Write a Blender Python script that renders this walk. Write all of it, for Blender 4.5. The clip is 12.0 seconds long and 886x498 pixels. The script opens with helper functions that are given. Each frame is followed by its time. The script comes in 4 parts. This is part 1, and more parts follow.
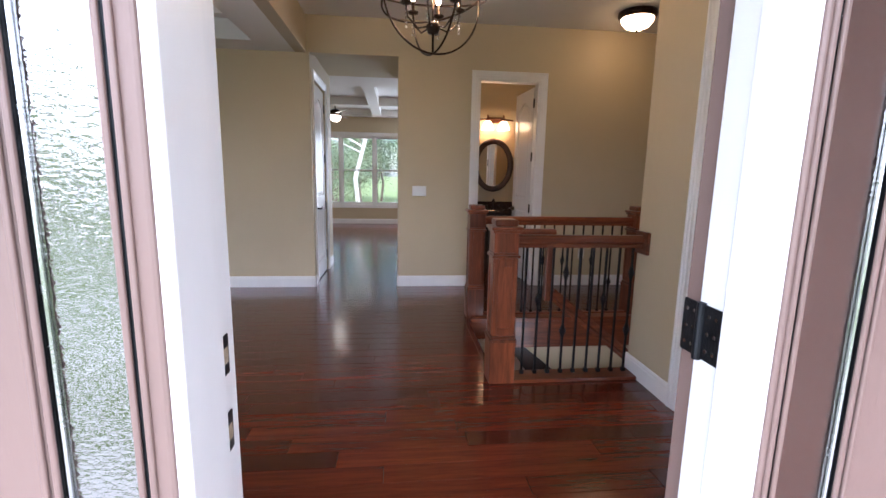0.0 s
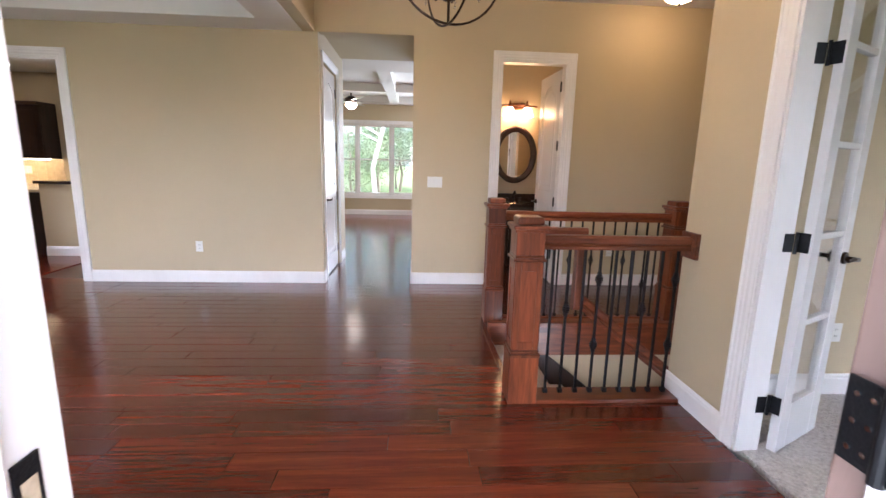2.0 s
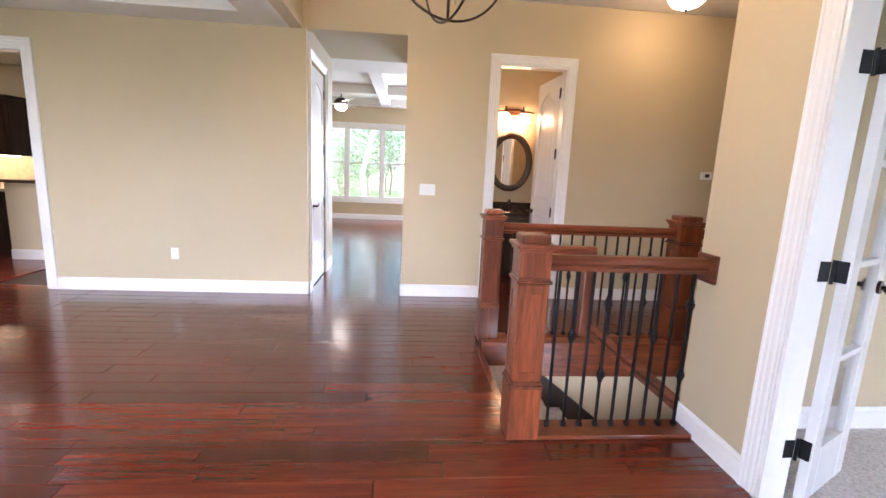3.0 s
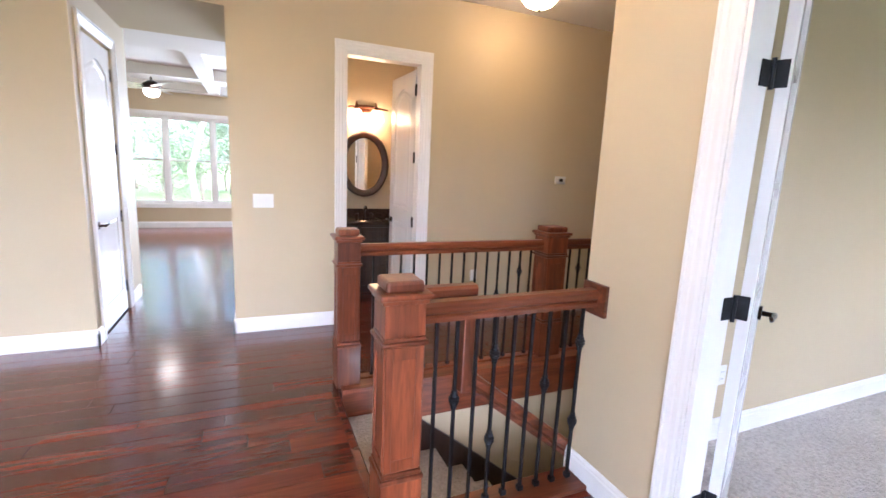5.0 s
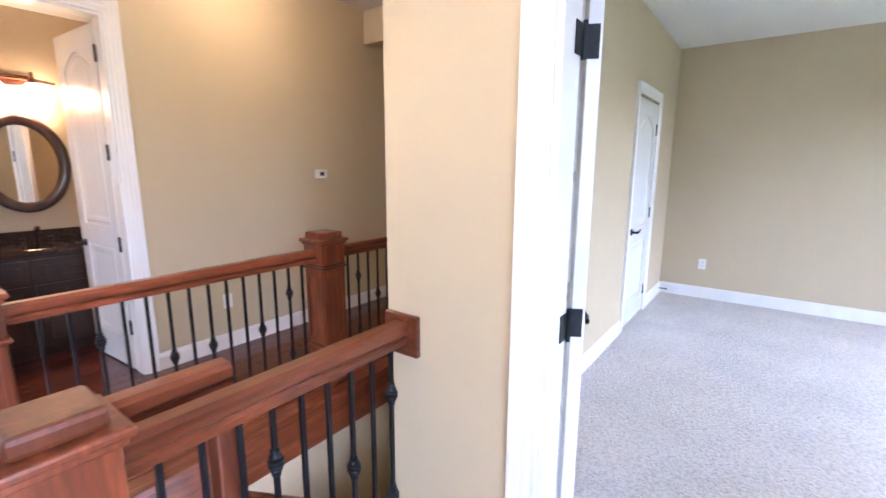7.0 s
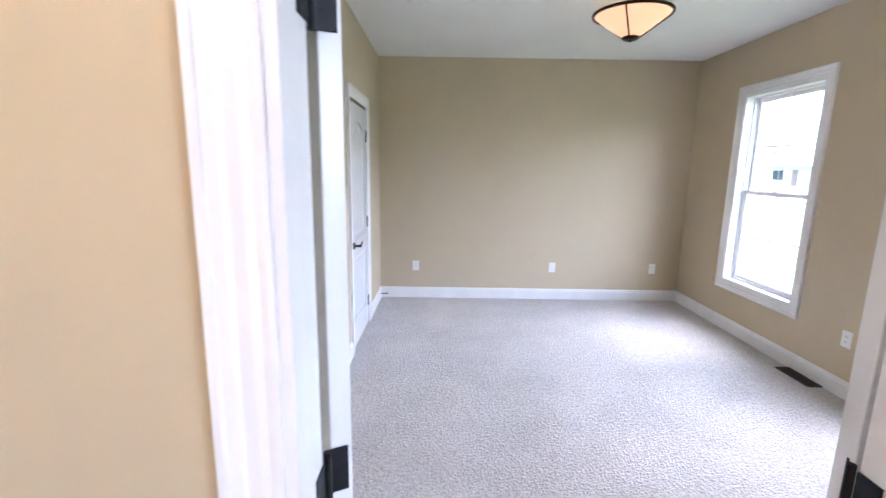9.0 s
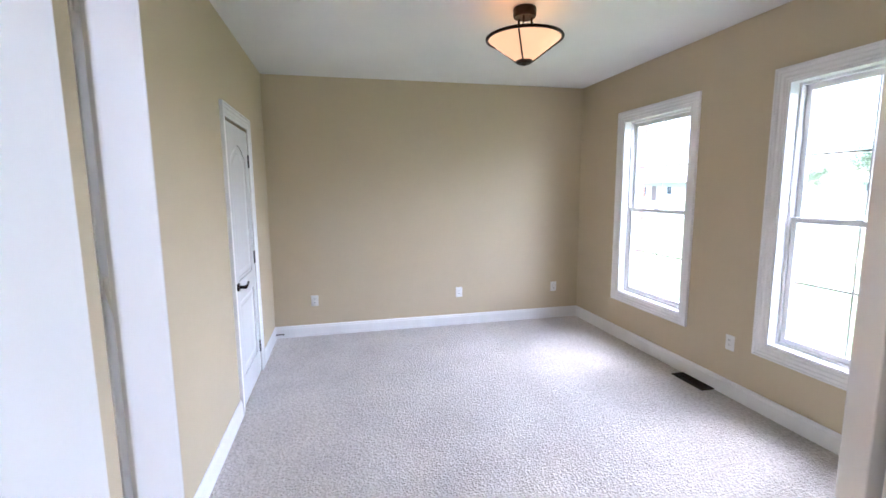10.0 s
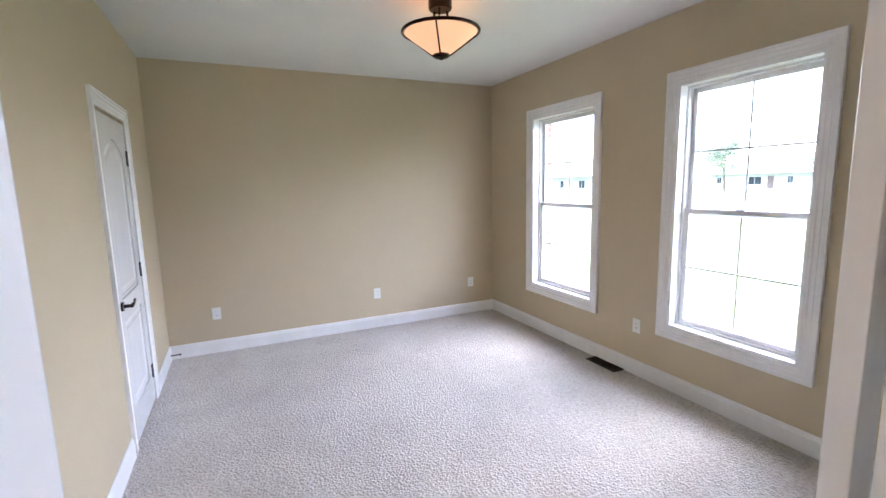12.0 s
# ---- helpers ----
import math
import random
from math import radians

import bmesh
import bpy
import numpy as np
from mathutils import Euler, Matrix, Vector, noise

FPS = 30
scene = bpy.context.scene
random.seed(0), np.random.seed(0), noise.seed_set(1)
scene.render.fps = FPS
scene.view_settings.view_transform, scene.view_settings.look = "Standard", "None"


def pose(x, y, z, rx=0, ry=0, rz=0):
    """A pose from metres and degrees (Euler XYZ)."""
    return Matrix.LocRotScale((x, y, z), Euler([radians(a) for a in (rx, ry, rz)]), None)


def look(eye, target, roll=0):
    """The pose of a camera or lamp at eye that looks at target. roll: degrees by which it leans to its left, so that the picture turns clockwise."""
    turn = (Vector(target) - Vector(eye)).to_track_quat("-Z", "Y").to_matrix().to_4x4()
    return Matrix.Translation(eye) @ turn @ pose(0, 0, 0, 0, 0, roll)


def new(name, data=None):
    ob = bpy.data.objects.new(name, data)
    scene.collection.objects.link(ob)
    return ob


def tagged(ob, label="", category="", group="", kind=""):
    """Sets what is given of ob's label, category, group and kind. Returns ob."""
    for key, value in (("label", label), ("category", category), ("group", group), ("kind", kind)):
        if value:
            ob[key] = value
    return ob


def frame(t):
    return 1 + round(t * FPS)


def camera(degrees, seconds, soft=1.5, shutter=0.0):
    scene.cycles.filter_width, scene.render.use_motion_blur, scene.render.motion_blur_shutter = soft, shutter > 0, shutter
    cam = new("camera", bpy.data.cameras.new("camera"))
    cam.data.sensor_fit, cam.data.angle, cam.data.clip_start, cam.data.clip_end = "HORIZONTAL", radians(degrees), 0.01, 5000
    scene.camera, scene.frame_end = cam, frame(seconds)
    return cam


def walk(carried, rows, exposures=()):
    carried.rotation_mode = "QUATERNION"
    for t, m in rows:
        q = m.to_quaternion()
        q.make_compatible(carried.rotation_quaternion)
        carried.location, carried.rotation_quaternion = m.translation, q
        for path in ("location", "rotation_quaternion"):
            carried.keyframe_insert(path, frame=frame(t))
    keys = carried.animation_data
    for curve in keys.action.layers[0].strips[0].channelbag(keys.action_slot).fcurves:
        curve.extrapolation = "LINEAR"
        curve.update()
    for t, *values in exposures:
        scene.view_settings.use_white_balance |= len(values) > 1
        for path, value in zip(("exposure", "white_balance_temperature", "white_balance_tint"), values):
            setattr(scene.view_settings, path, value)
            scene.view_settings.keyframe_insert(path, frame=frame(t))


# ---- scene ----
cam = camera(89.8, 12.0, shutter=0.3)
PATH = [
    (0, (0.513, 0.56, 1.355), (0.724, 2.522, 1.028), 1.1),
    (0.5, (0.513, 0.605, 1.361), (0.719, 2.565, 1.017), 1.2),
    (1, (0.529, 0.691, 1.37), (0.711, 2.649, 1.009), 1.2),
    (1.5, (0.569, 0.804, 1.366), (0.71, 2.764, 0.995), 1.0),
    (2, (0.579, 0.925, 1.353), (0.705, 2.886, 0.982), 1.4),
    (2.5, (0.561, 1.058, 1.373), (0.697, 3.02, 1.006), 1.9),
    (2.7, (0.552, 1.106, 1.376), (0.699, 3.068, 1.018), 2.2),
    (4.5, (0.688, 1.623, 1.478), (1.262, 3.505, 1.119), 2.7),
    (5, (0.706, 1.795, 1.488), (1.487, 3.603, 1.141), 2.6),
    (5.5, (0.735, 1.931, 1.517), (1.729, 3.632, 1.175), 2.1),
    (6, (0.807, 2.079, 1.519), (2.014, 3.636, 1.174), 1.5),
    (6.5, (0.923, 2.207, 1.518), (2.314, 3.601, 1.17), 0.5),
    (7, (1.04, 2.346, 1.516), (2.623, 3.513, 1.15), 0.2),
    (8.8, (1.539, 2.624, 1.605), (3.5, 2.72, 1.225), 1.0),
    (9, (1.584, 2.601, 1.604), (3.55, 2.597, 1.239), 0.9),
    (9.5, (1.746, 2.572, 1.643), (3.702, 2.318, 1.309), 0.0),
    (10, (1.856, 2.592, 1.626), (3.789, 2.153, 1.361), -0.5),
    (10.5, (1.945, 2.613, 1.651), (3.851, 2.057, 1.412), -1.2),
    (11, (1.974, 2.63, 1.661), (3.845, 1.966, 1.423), -1.8),
    (11.5, (1.993, 2.64, 1.647), (3.825, 1.881, 1.392), -1.9),
    (12, (2.01, 2.654, 1.636), (3.808, 1.826, 1.35), -1.3),
]
# seconds, stops, kelvin: the picture brightens on the way in, and cools in the office
EXPOSURES = [(0, 3.25, 5450), (1.0, 3.45, 5550), (2.0, 4.05, 5650), (2.7, 4.45, 5550), (4.5, 4.65, 5300), (6.0, 4.9, 5100), (7.0, 5.05, 4900), (9.0, 4.75, 5050), (10.0, 4.65, 5150), (12.0, 4.5, 5300)]
walk(cam, [(t, look(eye, target, roll)) for t, eye, target, roll in PATH], [(t, stops, kelvin, 17) for t, stops, kelvin in EXPOSURES])

# ---- world and sun: a bright overcast day ----
world = bpy.data.worlds.new("world")
scene.world = world
world.use_nodes = True
wn = world.node_tree.nodes
sky = wn.new("ShaderNodeTexSky")
sky.sky_type = "NISHITA"
sky.sun_disc = False
sky.sun_elevation = radians(52)
sky.sun_rotation = radians(180)
sky.air_density, sky.dust_density, sky.ozone_density = 1.0, 2.0, 1.0
wn["Background"].inputs["Strength"].default_value = 0.05
world.node_tree.links.new(sky.outputs["Color"], wn["Background"].inputs["Color"])
sun = new("sun", bpy.data.lights.new("sun", "SUN"))
sun.data.energy, sun.data.angle, sun.data.color = 2.0, radians(165), (1.0, 0.985, 0.965)
sun.matrix_world = look((0, -20, 25.6), (0, 0, 0))
# area lamp added at the unseen dining windows in place of sky light
dining_fill = new("window_fill_lamp", bpy.data.lights.new("window_fill_lamp", "AREA"))
dining_fill.data.shape, dining_fill.data.size, dining_fill.data.size_y, dining_fill.data.energy, dining_fill.data.color = "RECTANGLE", 2.0, 1.9, 1, (0.92, 0.97, 1.0)
dining_fill.matrix_world = look((-2.45, 1.345, 1.45), (-2.45, 3, 1.45))
# area lamp added at an out-of-view window to brighten the great room
great_room_fill = new("window_fill_lamp", bpy.data.lights.new("window_fill_lamp", "AREA"))
great_room_fill.data.shape, great_room_fill.data.size, great_room_fill.data.size_y, great_room_fill.data.energy, great_room_fill.data.color = "RECTANGLE", 2.6, 1.75, 23, (0.92, 0.97, 1.0)
great_room_fill.matrix_world = look((2.545, 12.99, 1.44), (2.2, 10, 1.2))


# ---- materials ----
def node_material(name, base, rough=0.6, metal=0.0):
    m = bpy.data.materials.new(name)
    m.use_nodes = True
    b = m.node_tree.nodes["Principled BSDF"]
    b.inputs["Base Color"].default_value = (*base, 1)
    b.inputs["Roughness"].default_value = rough
    b.inputs["Metallic"].default_value = metal
    return m, m.node_tree.nodes, m.node_tree.links, b


def coords(n, l, scale=(1, 1, 1), space="Object"):
    c, mp = n.new("ShaderNodeTexCoord"), n.new("ShaderNodeMapping")
    mp.inputs["Scale"].default_value = scale
    l.new(c.outputs[space], mp.inputs["Vector"])
    return mp.outputs["Vector"]


def noise_tex(n, l, vec, scale, detail=4, rough=0.55):
    t = n.new("ShaderNodeTexNoise")
    t.inputs["Scale"].default_value, t.inputs["Detail"].default_value, t.inputs["Roughness"].default_value = scale, detail, rough
    l.new(vec, t.inputs["Vector"])
    return t.outputs["Fac"]


def ramp(n, l, fac, stops):
    r = n.new("ShaderNodeValToRGB")
    while len(r.color_ramp.elements) < len(stops):
        r.color_ramp.elements.new(0.5)
    for e, (p, c) in zip(r.color_ramp.elements, stops):
        e.position, e.color = p, (*c, 1)
    l.new(fac, r.inputs["Fac"])
    return r.outputs["Color"]


def bump(n, l, b, height, strength, distance=0.01):
    u = n.new("ShaderNodeBump")
    u.inputs["Strength"].default_value, u.inputs["Distance"].default_value = strength, distance
    l.new(height, u.inputs["Height"])
    l.new(u.outputs["Normal"], b.inputs["Normal"])


def varied(name, base, rough=0.6, metal=0.0, amount=0.12, scale=3.0, fine=120.0, relief=0.15, stretch=(1, 1, 1)):
    """A colour with soft broad variation, fine grain and a little relief."""
    m, n, l, b = node_material(name, base, rough, metal)
    v = coords(n, l, stretch)
    lo = tuple(c * (1 - amount) for c in base)
    hi = tuple(min(1, c * (1 + amount * 0.6)) for c in base)
    l.new(ramp(n, l, noise_tex(n, l, v, scale), [(0.3, lo), (0.7, hi)]), b.inputs["Base Color"])
    f = noise_tex(n, l, v, fine, 3)
    bump(n, l, b, f, relief, 0.004)
    mr = n.new("ShaderNodeMapRange")
    mr.inputs["To Min"].default_value, mr.inputs["To Max"].default_value = max(0.02, rough - 0.07), min(1, rough + 0.07)
    l.new(noise_tex(n, l, v, scale * 3), mr.inputs["Value"])
    l.new(mr.outputs["Result"], b.inputs["Roughness"])
    return m


def wood(name, dark, light, rough, grain=(1, 1, 1), per_object=True, coat=0.0, shine_bump=0.12, tones=(0.65, 1.3), streak=None):
    """Stained wood: long grain, streaks and, board by board, a tone of its own."""
    m, n, l, b = node_material(name, light, rough)
    v = coords(n, l, grain)
    info = n.new("ShaderNodeObjectInfo")
    rnd = info.outputs["Random"]
    if not per_object:
        g = n.new("ShaderNodeNewGeometry")
        rnd = g.outputs["Random Per Island"]
    add = n.new("ShaderNodeVectorMath")
    comb = n.new("ShaderNodeCombineXYZ")
    mul = n.new("ShaderNodeMath")
    mul.operation = "MULTIPLY"
    mul.inputs[1].default_value = 37.0
    l.new(rnd, mul.inputs[0])
    for i in range(3):
        l.new(mul.outputs[0], comb.inputs[i])
    l.new(v, add.inputs[0])
    l.new(comb.outputs[0], add.inputs[1])
    w = n.new("ShaderNodeTexNoise")
    w.inputs["Scale"].default_value, w.inputs["Detail"].default_value, w.inputs["Distortion"].default_value = 3.0, 6, 0.8
    l.new(add.outputs[0], w.inputs["Vector"])
    grain_col = ramp(n, l, w.outputs["Fac"], [(0.32, dark), (0.55, tuple((a + c) / 2 for a, c in zip(dark, light))), (0.70, light), (0.78, streak or light)])
    pores = ramp(n, l, noise_tex(n, l, add.outputs[0], 16, 3, 0.6), [(0.34, (0.55, 0.55, 0.55)), (0.55, (1, 1, 1))])
    grained = n.new("ShaderNodeMix")
    grained.data_type, grained.blend_type = "RGBA", "MULTIPLY"
    grained.inputs["Factor"].default_value = 0.55
    l.new(grain_col, grained.inputs[6])
    l.new(pores, grained.inputs[7])
    grain_col = grained.outputs[2]
    tone = n.new("ShaderNodeHueSaturation")
    mr = n.new("ShaderNodeMapRange")
    mr.inputs["To Min"].default_value, mr.inputs["To Max"].default_value = tones
    l.new(rnd, mr.inputs["Value"])
    l.new(mr.outputs["Result"], tone.inputs["Value"])
    l.new(grain_col, tone.inputs["Color"])
    l.new(tone.outputs["Color"], b.inputs["Base Color"])
    b.inputs["Coat Weight"].default_value = coat
    b.inputs["Coat Roughness"].default_value = 0.12
    bump(n, l, b, w.outputs["Fac"], shine_bump, 0.003)
    return m


def glow(name, colour, strength, body=0.8):
    m, n, l, b = node_material(name, tuple(c * body for c in colour), 0.5)
    b.inputs["Emission Color"].default_value = (*colour, 1)
    b.inputs["Emission Strength"].default_value = strength
    return m


def pane_glass(name, relief=0.0, shine=0.03, clarity=1.0):
    """Thin clear glazing: lets light straight through, with a Fresnel gloss."""
    m = bpy.data.materials.new(name)
    m.use_nodes = True
    n, l = m.node_tree.nodes, m.node_tree.links
    n.clear()
    out, mix = n.new("ShaderNodeOutputMaterial"), n.new("ShaderNodeMixShader")
    clear, gloss, fr = n.new("ShaderNodeBsdfTransparent"), n.new("ShaderNodeBsdfGlossy"), n.new("ShaderNodeLayerWeight")
    gloss.inputs["Roughness"].default_value = 0.02
    clear.inputs["Color"].default_value = (clarity, clarity, clarity, 1)
    power, spread = n.new("ShaderNodeMath"), n.new("ShaderNodeMapRange")
    power.operation = "POWER"
    power.inputs[1].default_value = 4.0
    spread.inputs["To Min"].default_value, spread.inputs["To Max"].default_value = shine, 0.9
    l.new(fr.outputs["Facing"], power.inputs[0])
    l.new(power.outputs[0], spread.inputs["Value"])
    l.new(spread.outputs["Result"], mix.inputs[0])
    l.new(clear.outputs[0], mix.inputs[1])
    l.new(gloss.outputs[0], mix.inputs[2])
    l.new(mix.outputs[0], out.inputs["Surface"])
    if relief:
        u = n.new("ShaderNodeBump")
        u.inputs["Strength"].default_value, u.inputs["Distance"].default_value = relief, 0.0035
        l.new(noise_tex(n, l, coords(n, l, (1, 1, 2.0)), 75, 2), u.inputs["Height"])
        l.new(u.outputs[0], gloss.inputs["Normal"])
    return m


PAINT = varied("tan_wall_paint", (0.545, 0.455, 0.302), 0.62, amount=0.05, scale=0.8, fine=260, relief=0.12)
CEIL = varied("ceiling_paint", (0.78, 0.77, 0.74), 0.8, amount=0.04, scale=1.0, fine=180, relief=0.25)
WHITE = varied("white_trim_paint", (0.82, 0.81, 0.8), 0.32, amount=0.05, scale=5, fine=90, relief=0.06, stretch=(1, 1, 0.3))
DOORWHITE = varied("white_door_paint", (0.8, 0.8, 0.8), 0.22, amount=0.04, scale=4, fine=80, relief=0.08, stretch=(1, 1, 0.2))
PLANK = wood("mahogany_plank", (0.078, 0.0125, 0.006), (0.135, 0.0235, 0.0085), 0.2, (0.45, 7, 1), True, 0.25, 0.15, (0.65, 1.45), (0.22, 0.058, 0.02))
PLANKS = wood("mahogany_planks_far", (0.078, 0.0125, 0.006), (0.135, 0.0235, 0.0085), 0.2, (0.45, 7, 1), False, 0.25, 0.15, (0.65, 1.45), (0.22, 0.058, 0.02))
OAK = wood("stained_oak", (0.105, 0.025, 0.009), (0.25, 0.066, 0.023), 0.34, (7, 7, 0.7), True, 0.2)
OAKX = wood("stained_oak_rail", (0.105, 0.025, 0.009), (0.25, 0.066, 0.023), 0.32, (0.7, 8, 8), True, 0.2)
DARKWOOD = wood("espresso_wood", (0.016, 0.008, 0.006), (0.045, 0.020, 0.014), 0.3, (5, 5, 0.8), True, 0.2)
IRON = varied("black_iron", (0.02, 0.021, 0.024), 0.45, 0.7, 0.3, 20, 160, 0.3)
BRONZE = varied("oil_rubbed_bronze", (0.035, 0.022, 0.016), 0.35, 0.85, 0.4, 25, 160, 0.15)
COPPER = varied("rubbed_copper_bronze", (0.20, 0.085, 0.05), 0.32, 0.9, 0.4, 25, 160, 0.15)
BROWN = varied("brown_exterior_paint", (0.185, 0.12, 0.10), 0.5, amount=0.12, scale=6, fine=90, relief=0.2, stretch=(1, 1, 0.2))
PLASTIC = varied("white_plastic", (0.8, 0.8, 0.78), 0.35, amount=0.02, fine=40, relief=0.02)
DARK = varied("dark_slot", (0.02, 0.02, 0.02), 0.6)
GRANITE = varied("dark_granite", (0.045, 0.03, 0.026), 0.12, amount=0.7, scale=60, fine=30, relief=0.03)
BEIGETOP = varied("beige_counter", (0.55, 0.45, 0.32), 0.25, amount=0.25, scale=40, relief=0.03)
TILE = varied("cream_backsplash", (0.62, 0.50, 0.33), 0.3, amount=0.15, scale=12, relief=0.1)
CONCRETE = varied("concrete", (0.50, 0.49, 0.46), 0.85, amount=0.15, scale=1.5, fine=90, relief=0.4)
ASPHALT = varied("asphalt", (0.07, 0.07, 0.07), 0.9, amount=0.2, scale=1, fine=120, relief=0.4)
ROOF = varied("roof_shingle", (0.30, 0.285, 0.27), 0.9, amount=0.25, scale=3, fine=30, relief=0.5)
BRICKM = varied("red_brick", (0.30, 0.15, 0.11), 0.85, amount=0.35, scale=9, fine=120, relief=0.6)
MORTAR = varied("mortar", (0.48, 0.45, 0.41), 0.9, amount=0.1, scale=8, fine=160, relief=0.6)
BARK = varied("bark", (0.16, 0.12, 0.09), 0.9, amount=0.4, scale=6, fine=40, relief=1.0, stretch=(1, 1, 0.25))
PALEBARK = varied("pale_bark", (0.5, 0.47, 0.42), 0.85, amount=0.3, scale=6, fine=40, relief=0.8, stretch=(1, 1, 0.3))
MULCH = varied("mulch", (0.14, 0.10, 0.075), 0.95, amount=0.5, scale=14, fine=60, relief=1.0)
FANBLADE = varied("light_fan_blade", (0.42, 0.40, 0.36), 0.4, amount=0.2, scale=5)
CHROME = varied("brushed_steel", (0.5, 0.5, 0.5), 0.25, 1.0, 0.1, 10)
GLASS = pane_glass("window_glass")
TEXGLASS = pane_glass("textured_glass", 0.3, 0.42, 0.3)
MIRROR = node_material("mirror", (0.92, 0.92, 0.92), 0.01, 1.0)[0]
BULB = glow("warm_bulb", (1.0, 0.68, 0.36), 36)
SHADE = glow("lit_frosted_shade", (1.0, 0.62, 0.28), 1.8)
VSHADE = glow("lit_vanity_shade", (1.0, 0.62, 0.30), 1.7)
FANSHADE = glow("lit_fan_shade", (1.0, 0.86, 0.66), 2.0)
AMBER = glow("lit_amber_shade", (1.0, 0.50, 0.22), 0.05, 0.25)
STRIP = glow("under_cabinet_light", (1.0, 0.72, 0.38), 2.3)
CANS = glow("recessed_light", (1.0, 0.85, 0.62), 2.4)
CRYSTAL = node_material("crystal", (0.95, 0.95, 0.95), 0.03)[0]
CRYSTAL.node_tree.nodes["Principled BSDF"].inputs["Transmission Weight"].default_value = 0.85


def carpet_material():
    m, n, l, b = node_material("cream_carpet", (0.58, 0.54, 0.49), 0.95)
    v = coords(n, l)
    t = n.new("ShaderNodeTexVoronoi")
    t.inputs["Scale"].default_value = 75
    l.new(v, t.inputs["Vector"])
    broad = noise_tex(n, l, v, 2.2, 3)
    tuft = noise_tex(n, l, v, 48, 4, 0.7)
    mixc = n.new("ShaderNodeMix")
    mixc.data_type = "RGBA"
    mixc.blend_type = "MULTIPLY"
    mixc.inputs["Factor"].default_value = 0.85
    l.new(ramp(n, l, tuft, [(0.33, (0.47, 0.42, 0.375)), (0.5, (0.65, 0.595, 0.545)), (0.68, (0.77, 0.72, 0.67))]), mixc.inputs[6])
    l.new(ramp(n, l, broad, [(0.3, (0.82, 0.82, 0.82)), (0.7, (1, 1, 1))]), mixc.inputs[7])
    l.new(mixc.outputs[2], b.inputs["Base Color"])
    add = n.new("ShaderNodeMath")
    l.new(t.outputs["Distance"], add.inputs[0])
    l.new(tuft, add.inputs[1])
    bump(n, l, b, add.outputs[0], 0.9, 0.012)
    b.inputs["Sheen Weight"].default_value = 0.3
    return m


def grass_material():
    m, n, l, b = node_material("lawn", (0.07, 0.12, 0.03), 0.9)
    v = coords(n, l)
    l.new(ramp(n, l, noise_tex(n, l, v, 1.2, 8, 0.7), [(0.3, (0.065, 0.095, 0.022)), (0.55, (0.105, 0.145, 0.036)), (0.75, (0.17, 0.185, 0.065))]), b.inputs["Base Color"])
    bump(n, l, b, noise_tex(n, l, v, 40, 4), 0.8, 0.03)
    return m


def leaf_material(name, a, c):
    m, n, l, b = node_material(name, a, 0.55)
    g = n.new("ShaderNodeNewGeometry")
    l.new(ramp(n, l, g.outputs["Random Per Island"], [(0.0, a), (1.0, c)]), b.inputs["Base Color"])
    b.inputs["Transmission Weight"].default_value = 0.15
    return m


CARPET, GRASS = carpet_material(), grass_material()
LEAF = leaf_material("spring_leaves", (0.07, 0.115, 0.04), (0.17, 0.22, 0.10))
LEAF2 = leaf_material("dark_leaves", (0.05, 0.085, 0.035), (0.12, 0.16, 0.07))


# ---- mesh helpers ----
def link(name, bm, material, parent=None, label="", smooth=False):
    me = bpy.data.meshes.new(name)
    bm.to_mesh(me)
    bm.free()
    me.materials.append(material)
    if smooth:
        for p in me.polygons:
            p.use_smooth = True
    ob = new(name, me)
    if parent:
        ob.parent = parent
    if label:
        ob["label"] = label
    return ob


def part(name, bm, material, parent, label="", smooth=False):
    return link(name, bm, material, parent, label, smooth)


def empty(name, label, category, at=(0, 0, 0), group="", kind=""):
    e = new(name)
    e.location = at
    return tagged(e, label, category, group, kind)


def box(bm, x0, y0, z0, x1, y1, z1, bevel=0.0):
    vs = [bm.verts.new((x, y, z)) for x in (x0, x1) for y in (y0, y1) for z in (z0, z1)]
    fs = [bm.faces.new([vs[i] for i in f]) for f in ((0, 1, 3, 2), (4, 6, 7, 5), (0, 4, 5, 1), (2, 3, 7, 6), (0, 2, 6, 4), (1, 5, 7, 3))]
    if bevel:
        es = list({e for f in fs for e in f.edges})
        bmesh.ops.bevel(bm, geom=es, offset=bevel, segments=2, affect="EDGES", profile=0.5)
    return bm


def boxes(*items, bevel=0.0):
    bm = bmesh.new()
    for it in items:
        box(bm, *it, bevel=bevel)
    return bm


def lathe(profile, segs=24, centre=(0, 0, 0), bm=None):
    """A solid of turning about z from (radius, z) pairs."""
    bm = bm or bmesh.new()
    cx, cy, cz = centre
    rings = []
    for r, z in profile:
        if r < 1e-5:
            rings.append([bm.verts.new((cx, cy, cz + z))])
        else:
            rings.append([bm.verts.new((cx + r * math.cos(2 * math.pi * i / segs), cy + r * math.sin(2 * math.pi * i / segs), cz + z)) for i in range(segs)])
    for a, b in zip(rings, rings[1:]):
        for i in range(segs):
            j = (i + 1) % segs
            if len(a) == 1 and len(b) == 1:
                continue
            if len(a) == 1:
                bm.faces.new((a[0], b[j], b[i]))
            elif len(b) == 1:
                bm.faces.new((a[i], a[j], b[0]))
            else:
                bm.faces.new((a[i], a[j], b[j], b[i]))
    bmesh.ops.recalc_face_normals(bm, faces=bm.faces)
    return bm


